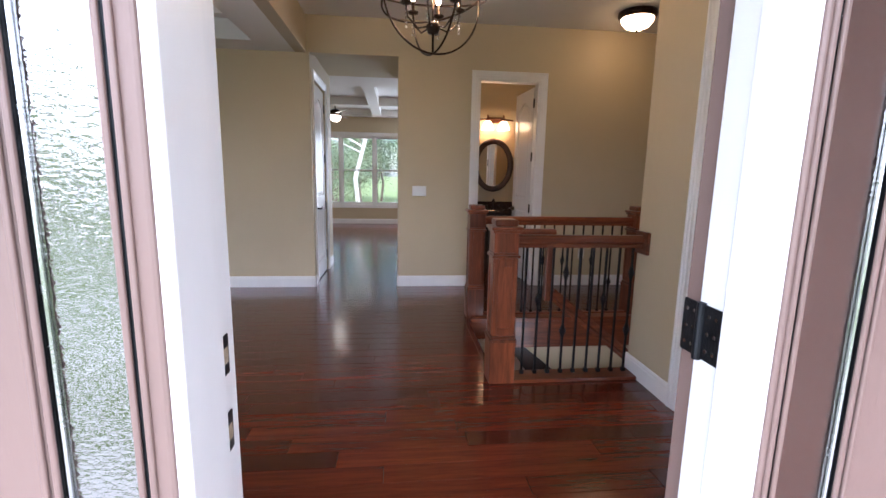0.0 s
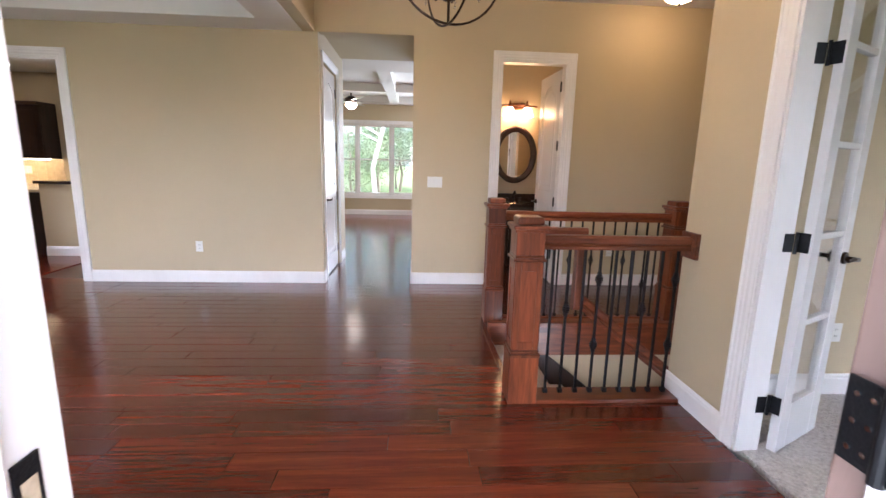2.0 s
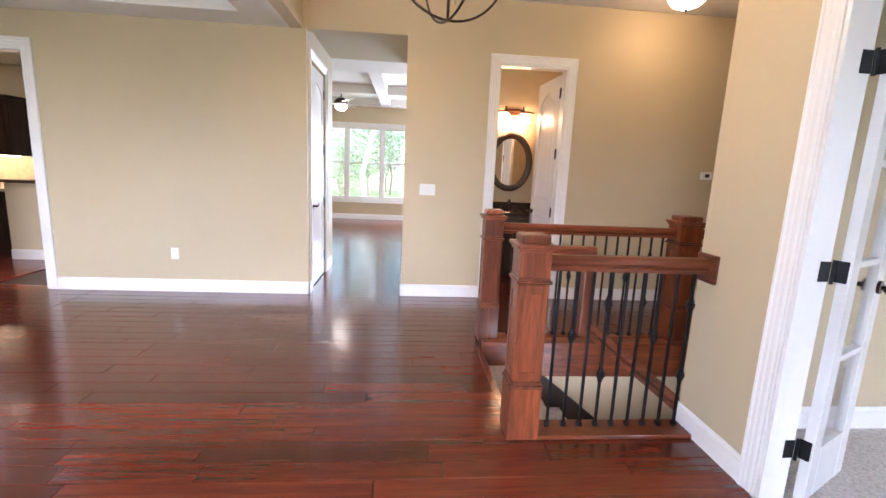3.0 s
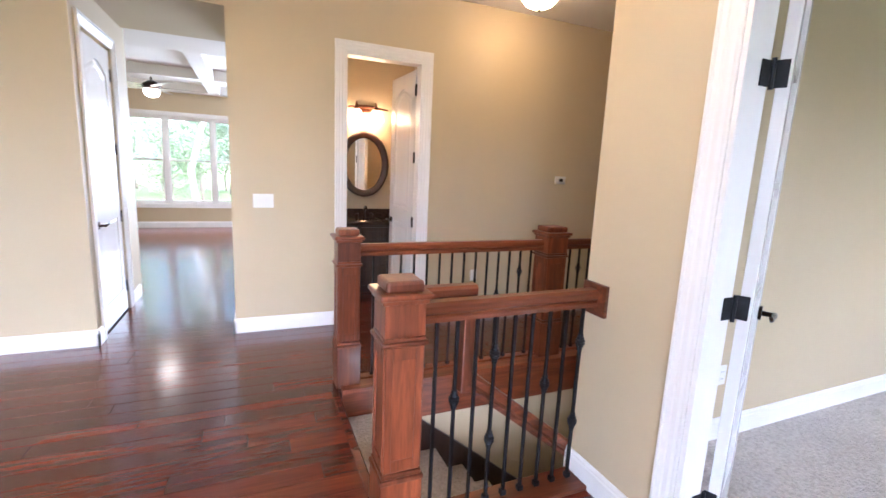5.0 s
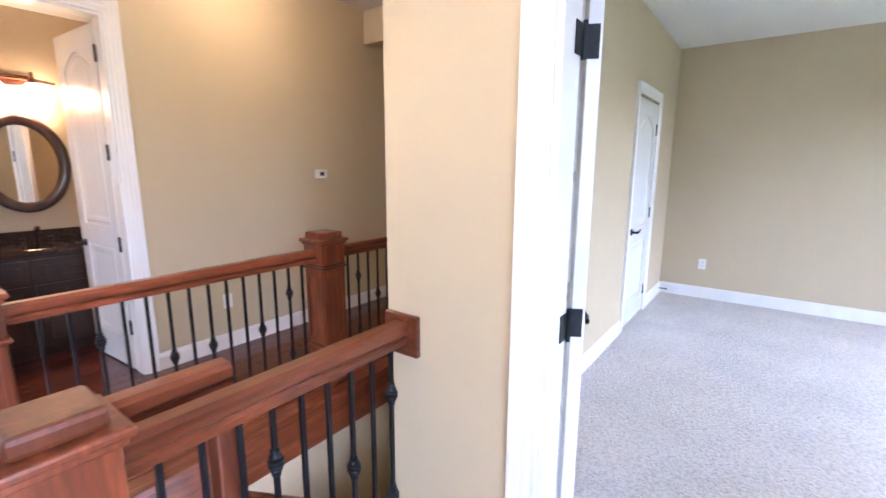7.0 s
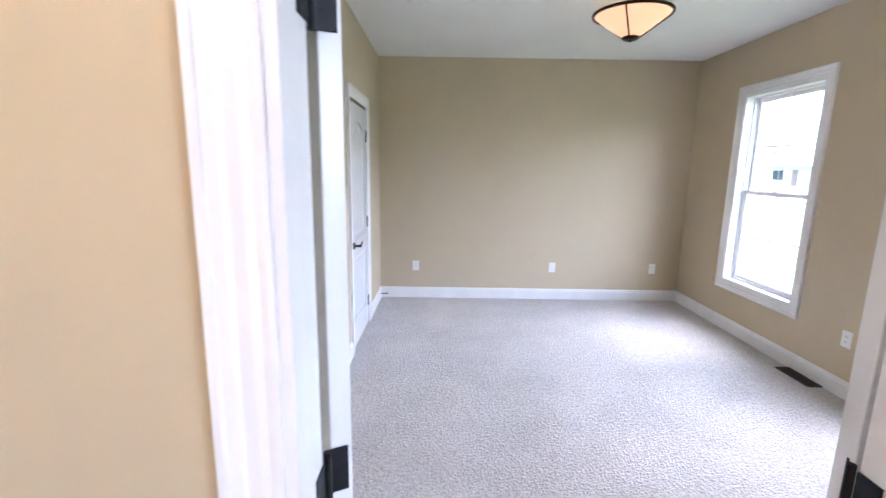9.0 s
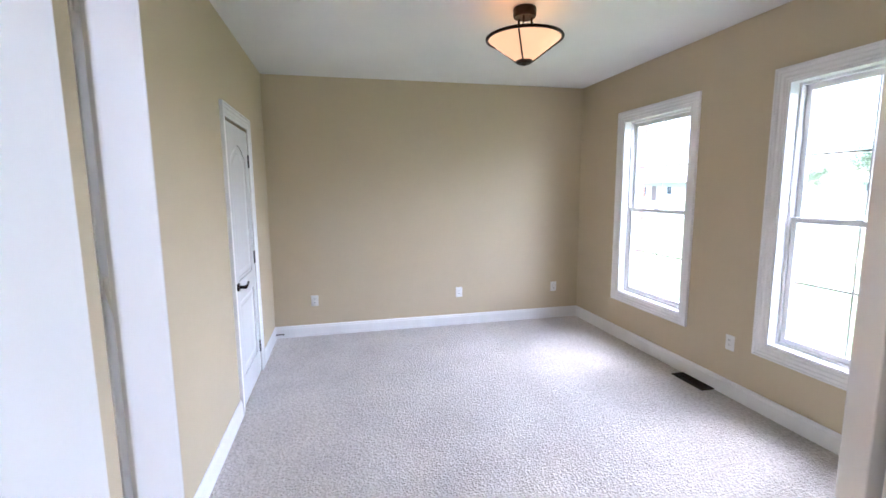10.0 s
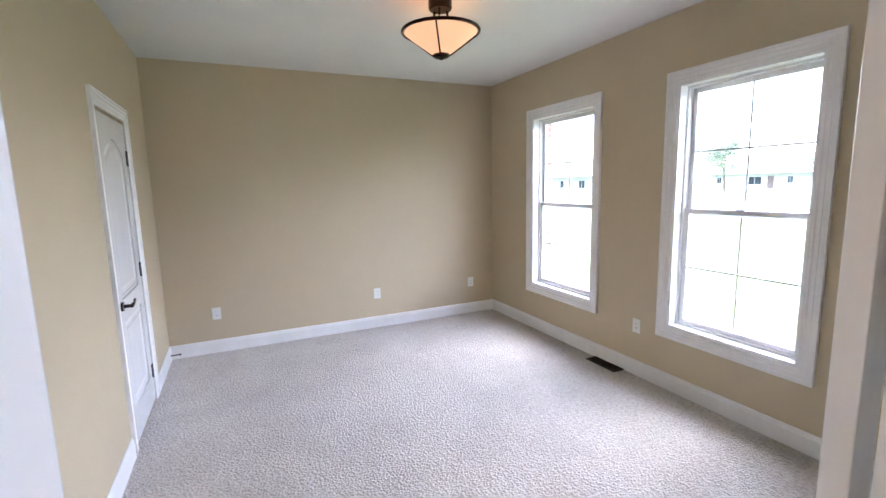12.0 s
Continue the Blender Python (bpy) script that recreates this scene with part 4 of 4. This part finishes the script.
for k in range(48):
    a = 2 * math.pi * k / 48
    rings.append([bm.verts.new(((0.225 + r) * math.cos(a), -h, (0.315 + r) * math.sin(a))) for r, h in ((0, 0.012), (0.006, 0.03), (0.03, 0.036), (0.06, 0.05), (0.085, 0.04), (0.085, 0.0))])
for a, b in zip(rings, rings[1:] + rings[:1]):
    for i in range(5):
        bm.faces.new((a[i], a[i + 1], b[i + 1], b[i]))
bmesh.ops.recalc_face_normals(bm, faces=bm.faces)
part("frame", bm, DARKWOOD, mir, "wide dark espresso frame", True)
bm = bmesh.new()
bm.faces.new([bm.verts.new((0.23 * math.cos(2 * math.pi * k / 48), -0.014, 0.32 * math.sin(2 * math.pi * k / 48))) for k in range(48)])
part("mirror_glass", bm, MIRROR, mir)
vl = empty("vanity_light", "copper bronze bar light with two lit bell shades", "wall light", (1.99, 7.38, 2.12))
part("back_plate", boxes((-0.12, -0.03, 0.02, 0.12, 0, 0.11), bevel=0.008), COPPER, vl)
part("bar", tube([(-0.27, -0.08, 0.06), (-0.14, -0.08, 0.075), (0.14, -0.08, 0.075), (0.27, -0.08, 0.06)], 0.012, 8), COPPER, vl)
for x in (-0.12, 0.12):
    part("shade", lathe([(0.03, 0.05), (0.055, 0.02), (0.075, -0.03), (0.092, -0.08), (0.086, -0.078), (0.07, -0.03), (0.05, 0.015), (0.03, 0.04)], 20, (x, -0.10, 0)), VSHADE, vl, "lit white bell glass", True)
    part("holder", lathe([(0, 0.135), (0.012, 0.13), (0.016, 0.09), (0.034, 0.06), (0.036, 0.04), (0, 0.045)], 12, (x, -0.10, 0)), COPPER, vl)
towel = empty("towel_ring", "small dark towel ring on the wall", "towel ring", (2.60, 7.1, 1.35))
part("ring", tube(circle(0.07, pose(-0.03, 0, -0.06, 0, 90, 0), 24), 0.005, 6, True), BRONZE, towel)
part("mount", tube([(0.02, 0, 0), (-0.04, 0, 0)], 0.012, 8), BRONZE, towel)

# ---- the kitchen beyond the cased opening ----
for k in range(3):
    x1 = -5.12 - 0.40 * k
    cab = empty("upper_cabinet", "dark wood wall cabinet with a panelled door", "cabinet", (x1 - 0.2, 8.6, 1.30), group="kitchen wall cabinets")
    part("carcass", boxes((-0.2, -0.32, 0, 0.2, 0, 0.80)), DARKWOOD, cab)
    dd = part("door", boxes((-0.19, -0.342, 0.01, 0.19, -0.32, 0.78), bevel=0.004), DARKWOOD, cab)
    part("field", boxes((-0.13, -0.350, 0.07, 0.13, -0.342, 0.72), bevel=0.005), DARKWOOD, dd)
    part("crown", boxes((-0.2, -0.36, 0.80, 0.2, 0, 0.85), bevel=0.006), DARKWOOD, cab)
    part("light_strip", boxes((-0.17, -0.25, -0.012, 0.17, -0.19, 0)), STRIP, cab)
    low = empty("base_cabinet", "dark wood kitchen base cabinet", "cabinet", (x1 - 0.2, 8.6, 0), group="kitchen base cabinets")
    part("carcass", boxes((-0.2, -0.60, 0.09, 0.2, 0, 0.86), (-0.2, -0.54, 0, 0.2, 0, 0.09)), DARKWOOD, low)
    dd = part("door", boxes((-0.19, -0.622, 0.11, 0.19, -0.60, 0.66), bevel=0.004), DARKWOOD, low)
    part("field", boxes((-0.13, -0.63, 0.17, 0.13, -0.622, 0.60), bevel=0.005), DARKWOOD, dd)
    part("drawer_front", boxes((-0.19, -0.622, 0.68, 0.19, -0.60, 0.84), bevel=0.004), DARKWOOD, low)
ct = empty("kitchen_counter", "beige kitchen counter with a thin edge", "countertop", (-5.8, 8.6, 0.86))
part("slab", boxes((-0.75, -0.64, 0, 0.70, 0, 0.04), bevel=0.005), BEIGETOP, ct)
sp = empty("backsplash", "cream tile backsplash with one outlet", "backsplash", (-5.8, 8.6, 0.90), kind="structure")
for i in range(10):
    for j in range(4):
        part("tile", boxes((-0.72 + i * 0.142, -0.008, 0.004 + j * 0.098, -0.72 + i * 0.142 + 0.139, 0, j * 0.098 + 0.099)), TILE, sp)
plate("wall_outlet", "white wall outlet on tiled backsplash", "outlet", -5.66, 8.592, 1.12, 0, 0.12, 0.118, 2, "wall outlets")
pen = empty("kitchen_peninsula", "dark cabinet peninsula with a stone top", "kitchen counter", (-4.6, 7.5, 0))
part("body", boxes((-0.9, -0.2, 0.0, 0.13, 0.4, 0.86)), DARKWOOD, pen)
part("top", boxes((-0.94, -0.24, 0.86, 0.16, 0.44, 0.90), bevel=0.006), BEIGETOP, pen)
for z in (0.30, 0.52, 0.72):
    dr = part("drawer_front", boxes((-0.86, -0.222, z - 0.10, -0.30, -0.2, z + 0.10), bevel=0.004), DARKWOOD, pen)
    part("pull", tube([(-0.64, -0.245, z), (-0.50, -0.245, z)], 0.006, 6), CHROME, dr)
wall("wall_half_kitchen", "y", -4.46, -4.10, 7.24, 7.36, 0, 0.98)
tagged(link("half_wall_cap", boxes((-4.50, 7.20, 0.98, -3.6, 7.40, 1.02), bevel=0.005), GRANITE), kind="structure")
wall("wall_half_kitchen_side", "x", 7.24, 7.36, -4.10, -3.72, 0, 0.98)
baseboard((-4.46, 7.24, 0), (-3.72, 7.24, 0))
can = empty("recessed_light", "white recessed ceiling can light, lit", "ceiling light", (-5.3, 8.0, 2.62))
part("trim_ring", lathe([(0.06, -0.004), (0.085, -0.006), (0.09, 0)], 24), PLASTIC, can)
part("lens", lathe([(0, -0.003), (0.06, -0.003), (0.06, 0)], 24), CANS, can)
plate("light_switch", "white rocker light switch on kitchen wall", "light switch", -4.86, 8.6, 1.15, 0, 0.075, 0.118, 1)

# ---- out of doors ----
gz = -0.32
bm = bmesh.new()
xs, ys = (-300, -7.2, 7.1, 300), (-300, -0.56, 13.2, 300)
gv = [[bm.verts.new((x, y, gz)) for y in ys] for x in xs]
for i in range(3):
    for j in range(3):
        if (i, j) != (1, 1):
            bm.faces.new((gv[i][j], gv[i + 1][j], gv[i + 1][j + 1], gv[i][j + 1]))
tagged(link("ground", bm, GRASS), "mown green lawn around the house", "lawn", kind="structure")
tagged(link("porch_slab", boxes((-1.4, -0.56, -0.34, 2.02, 1.12, -0.10), (-7.2, -0.56, -0.4, -1.4, 1.12, -0.34), bevel=0.01), CONCRETE), "grey concrete porch slab", "porch", kind="structure")
# slab above the porch, out of view, added to keep the entry in shade
tagged(link("porch_shade", boxes((-1.6, -0.7, 2.95, 2.06, 1.10, 3.05)), WHITE), "unseen white porch ceiling added to shade the entry", "porch", kind="structure")
# unseen overhang, added to stop high sky light pooling on the office carpet
tagged(link("eave", boxes((2.06, -1.05, 2.96, 7.6, -0.56, 3.08), bevel=0.01), WHITE), "unseen white boxed eave added to block high light at the front windows", "eave", kind="structure")
tagged(link("mulch_bed", boxes((-7.2, -0.50, -0.34, -1.42, 1.1, -0.24)), MULCH), "brown mulch planting bed", "bed", kind="structure")
tagged(link("front_walk", boxes((-40, -2.6, gz, 1.8, -1.7, gz + 0.03), (0.2, -1.7, gz, 1.6, -0.56, gz + 0.03)), CONCRETE), "pale concrete front walk", "path", kind="structure")
tagged(link("driveway", boxes((-40, -6.2, gz, -1.5, -4.6, gz + 0.03)), CONCRETE), "pale concrete drive across the lawn", "driveway", kind="structure")
tagged(link("road", boxes((-250, -27, gz - 0.02, 250, -20, gz + 0.02)), ASPHALT), "grey street beyond the lawn", "road", kind="structure")
tagged(link("kerb", boxes((-250, -20, gz - 0.02, 250, -19.8, gz + 0.10), (-250, -27.2, gz - 0.02, 250, -27, gz + 0.10)), CONCRETE), kind="structure")


def ranch_house(x, y, w, label):
    """A low one-storey house with a hipped roof, windows and a garage door, facing +y."""
    e = empty("house", label, "house", (x, y, gz))
    h, d = 2.7, 9.0
    part("wall", boxes((-w / 2, -d, 0, w / 2, 0, h)), varied("house_brick", (0.58, 0.52, 0.46), 0.9, amount=0.15, scale=4), e)
    bm = bmesh.new()
    o = 0.6
    a = [bm.verts.new(p) for p in ((-w / 2 - o, -d - o, h), (w / 2 + o, -d - o, h), (w / 2 + o, o, h), (-w / 2 - o, o, h))]
    r = [bm.verts.new(p) for p in ((-w / 2 + 4, -d / 2, h + 2.3), (w / 2 - 4, -d / 2, h + 2.3))]
    for f in ((a[0], a[1], r[1], r[0]), (a[1], a[2], r[1]), (a[2], a[3], r[0], r[1]), (a[3], a[0], r[0]), a[::-1]):
        bm.faces.new(f)
    part("roof", bm, ROOF, e)
    for fx, ww, z0, z1 in ((-0.38, 1.4, 0.9, 2.2), (-0.18, 1.0, 0.9, 2.2), (0.10, 2.4, 0.7, 2.2), (0.42, 1.0, 0.9, 2.2)):
        wi = part("window", boxes((fx * w - ww / 2, 0, z0, fx * w + ww / 2, 0.05, z1)), WHITE, e)
        part("pane", boxes((fx * w - ww / 2 + 0.08, 0.05, z0 + 0.08, fx * w - 0.03, 0.055, z1 - 0.08), (fx * w + 0.03, 0.05, z0 + 0.08, fx * w + ww / 2 - 0.08, 0.055, z1 - 0.08)), DARK, wi)
    part("front_door", boxes((-0.03 * w - 0.5, 0, 0.1, -0.03 * w + 0.5, 0.05, 2.2)), BROWN, e)
    part("garage_door", boxes((0.25 * w - 1.4, 0, 0.05, 0.25 * w + 1.4, 0.05, 2.2)), WHITE, e)
    return e


ranch_house(49, -81, 20, "low one-storey house with grey hipped roof across the street")
ranch_house(62, -44, 22, "one-storey house with hipped roof far down the street")
ranch_house(-22, -54, 24, "one-storey house with hipped roof beyond the lawn")


def tree_meshes(seed, height, spread, leaves, leaf, first=0.35, girth=0.016):
    """Meshes of one tree: a tapered trunk with limbs, and a loose crown of small leaves on the limbs."""
    rng = random.Random(seed)
    bm = bmesh.new()
    lean = Vector((rng.uniform(-0.08, 0.08), rng.uniform(-0.08, 0.08), 1))
    pts = [lean * (height * 0.9 * i / 6) + Vector((rng.uniform(-1, 1), rng.uniform(-1, 1), 0)) * 0.02 * height * (i > 0) for i in range(7)]
    r0 = height * girth
    tube(pts, [r0 * (1 - 0.13 * i) for i in range(7)], 7, bm=bm)
    tips = []
    for k in range(16):
        u = rng.uniform(first, 0.95)
        base = pts[0].lerp(pts[-1], u)
        a = rng.uniform(0, 2 * math.pi)
        ln = spread * (1.15 - u * 0.7) * rng.uniform(0.6, 1.1)
        mid = base + Vector((math.cos(a), math.sin(a), 0.45)) * ln * 0.55
        tip = base + Vector((math.cos(a), math.sin(a), 0.75)) * ln
        tube([base, mid, tip], [r0 * 0.35, r0 * 0.22, r0 * 0.06], 5, bm=bm)
        for q in range(5):
            tips.append(base.lerp(tip, rng.uniform(0.45, 1.05)) + Vector([rng.gauss(0, 0.10 * spread) for _ in range(3)]))
    trunk = bpy.data.meshes.new("trunk")
    bm.to_mesh(trunk)
    bm.free()
    vs, fs = [], []
    for k in range(leaves):
        c = rng.choice(tips) + Vector([rng.gauss(0, 0.16 * spread) for _ in range(3)])
        u = Vector([rng.gauss(0, 1) for _ in range(3)]).normalized()
        w = u.orthogonal().normalized() * leaf * rng.uniform(0.3, 0.6)
        u = u * leaf * rng.uniform(0.6, 1.2)
        b = len(vs)
        vs += [c - u, c + w, c + u, c - w]
        fs.append((b, b + 1, b + 2, b + 3))
    crown = bpy.data.meshes.new("crown")
    crown.from_pydata([tuple(v) for v in vs], [], fs)
    return trunk, crown


def tree(meshes, x, y, s, turn, label, bark, leaf):
    e = empty("tree", label, "tree", group="")
    for nm, me, m in (("trunk", meshes[0], bark), ("crown", meshes[1], leaf)):
        if not me.materials:
            me.materials.append(m)
        o = new(nm, me)
        o.parent = e
    e.matrix_basis = pose(x, y, gz, 0, 0, turn) @ Matrix.Scale(s, 4)
    return e


WOODS = [tree_meshes(3, 9.0, 2.6, 9000, 0.07, 0.12, 0.011), tree_meshes(4, 11.0, 2.4, 9000, 0.07, 0.1, 0.010), tree_meshes(5, 7.0, 2.6, 9000, 0.065, 0.06, 0.012)]
PALE = tree_meshes(9, 10.0, 2.4, 2500, 0.07, 0.25, 0.0085)
YARD = tree_meshes(12, 7.0, 2.2, 3600, 0.14, 0.25)
rng = random.Random(7)
for k in range(34):
    tree(WOODS[k % 3], -15 + (k % 12) * 2.4 + rng.uniform(-0.7, 0.7), 23 + (k // 12) * 4.5 + rng.uniform(-1.2, 1.2), rng.uniform(0.62, 0.9), rng.uniform(0, 360),
         "leafy green woodland tree in spring leaf", BARK, LEAF if k % 3 else LEAF2)
tree(PALE, -0.75, 16.6, 1.0, 40, "pale-barked tree with thin leaves near the window", PALEBARK, LEAF)
for x, y, s in ((68, -84, 1.0), (33, -66, 1.0), (75, -52, 0.9), (44, -62, 1.4), (-10, -34, 1.1), (-18, -40, 1.3), (-26, -36, 1.2), (-14, -58, 1.4), (-34, -44, 1.4)):
    tree(YARD, x, y, s, x * 31 % 360, "round-crowned green yard tree on the lawn", BARK, LEAF)
shrub_m = tree_meshes(21, 1.0, 0.5, 700, 0.05, 0.05)
for x, y in ((-2.0, 0.3), (-3.2, 0.2), (-4.4, 0.35)):
    e = tree(shrub_m, x, y, 0.8, x * 90, "small sparse shrub in the mulch bed", BARK, LEAF2)
    e.name, e["category"] = "shrub", "shrub"

# ---- planks of the floors, bricks of the porch wall ----
wood_floor = empty("floor_wood", "dark red mahogany plank floor with satin finish", "floor", kind="structure")


def planks(rects, width, parent, joined):
    rng = random.Random(11 if parent else 12)
    bm = bmesh.new()
    for x0, x1, y0, y1 in rects:
        rows = math.ceil((y1 - y0) / width - 1e-6)
        for j in range(rows):
            ya, yb = y0 + j * width, min(y1, y0 + (j + 1) * width)
            x = x0 - rng.uniform(0, 0.9)
            while x < x1:
                ln = rng.choice((0.6, 0.9, 1.1, 1.3, 1.6))
                a, b = max(x, x0) + 0.0012, min(x + ln, x1) - 0.0012
                x += ln
                if b - a < 0.03:
                    continue
                m = bm if joined else bmesh.new()
                hgt = rng.uniform(-0.0007, 0.0)
                ca, cb, e = ya + 0.0006, yb - 0.0006, 0.0022
                low = [m.verts.new((px, py, -0.015)) for px, py in ((a, ca), (b, ca), (b, cb), (a, cb))]
                mid = [m.verts.new((px, py, hgt - 0.0012)) for px, py in ((a, ca), (b, ca), (b, cb), (a, cb))]
                up = [m.verts.new((px, py, hgt)) for px, py in ((a + e, ca + e), (b - e, ca + e), (b - e, cb - e), (a + e, cb - e))]
                for q in range(4):
                    r = (q + 1) % 4
                    m.faces.new((low[q], low[r], mid[r], mid[q]))
                    m.faces.new((mid[q], mid[r], up[r], up[q]))
                m.faces.new(up)
                if not joined:
                    part("plank", m, PLANK, parent)
    if joined:
        tagged(link("far_planks", bm, PLANKS, wood_floor), "mahogany planks of the farther rooms", kind="stuff")
    else:
        bm.free()


planks([(-2.6, 2.165, 1.36, 3.27), (-2.6, 1.17, 3.27, 4.60), (-2.6, 1.39, 4.60, FAR)], 0.1245, wood_floor, False)
planks([(-4.3, -2.6, 1.36, FAR), (1.39, 6.2, 4.70, FAR), (-3.86, -3.05, FAR, 6.03), (HALL0, HALL1, FAR, 7.5), (1.48, 2.206, FAR, 6.03), (1.28, 2.62, 6.03, 7.38), (-3.6, 5.0, 7.62, 12.98), (HALL0, HALL1, 7.5, 7.62), (-7.0, -3.72, 6.03, 8.6)], 0.1245, None, True)


def brick_face(name, axis, face, out, a0, a1, z0, z1, skips=(), back=0.09, label=""):
    """A brick veneer: mortar bed with single bricks that stand proud of it."""
    n = Vector((0, out, 0)) if axis == "x" else Vector((out, 0, 0))
    e = empty(name, label, "brick wall", kind="structure")
    w, h, j = 0.203, 0.057, 0.010

    def bx(bm, u0, u1, d0, d1, w0, w1):
        lo, hi = sorted((face + out * d0, face + out * d1))
        if axis == "x":
            box(bm, u0, lo, w0, u1, hi, w1)
        else:
            box(bm, lo, u0, w0, hi, u1, w1)
    bm = bmesh.new()
    at = a0
    for u0, u1, w0, w1 in sorted(skips):
        bx(bm, at, u0 - 0.005, 0, back - 0.006, z0, z1)
        bx(bm, u0 - 0.005, u1 + 0.005, 0, back - 0.006, z0, max(z0, w0 - 0.005))
        bx(bm, u0 - 0.005, u1 + 0.005, 0, back - 0.006, w1 + 0.005, z1)
        at = u1 + 0.005
    bx(bm, at, a1, 0, back - 0.006, z0, z1)
    part("mortar_bed", bm, MORTAR, e)
    made, row = 0, 0
    z = z0
    rest = bmesh.new()
    while z + h < z1:
        u = a0 - (row % 2) * (w + j) / 2
        while u < a1:
            p, q = max(u, a0), min(u + w, a1)
            u += w + j
            for s0, s1, w0, w1 in skips:
                if z + h > w0 and z < w1:
                    if p < s0 < q:
                        q = s0
                    elif p < s1 < q:
                        p = s1
                    elif p >= s0 and q <= s1:
                        q = p
            if q - p < 0.02:
                continue
            if made < 300 and 0.2 < z < 2.6:
                m = bmesh.new()
                bx(m, p, q, 0.004, back, z, z + h)
                part("brick", m, BRICKM, e)
                made += 1
            else:
                bx(rest, p, q, 0.004, back, z, z + h)
        z += h + j
        row += 1
    tagged(part("bricks", rest, BRICKM, e), "red bricks in running bond", kind="stuff")
    return e


brick_face("brick_porch_side", "y", 2.165, -1, -0.46, 1.12, -0.3, 3.1, label="red brick side wall of the porch")
brick_face("brick_front", "x", -0.46, -1, 2.08, 7.03, -0.3, 3.1, [(3.42, 4.31, 0.51, 2.315), (5.14, 6.06, 0.51, 2.315)], label="red brick front wall with window openings")
brick_face("brick_entry", "x", 1.20, -1, -4.42, 2.08, -0.3, 3.1, [(-3.5, -1.4, 0.45, 2.45), (-0.07, 1.42, -0.3, 2.5)], label="red brick entry wall")
brick_face("brick_wing", "y", 6.59, -1, -0.92, -0.556, -0.3, 2.95, label="red brick return beside the front window")
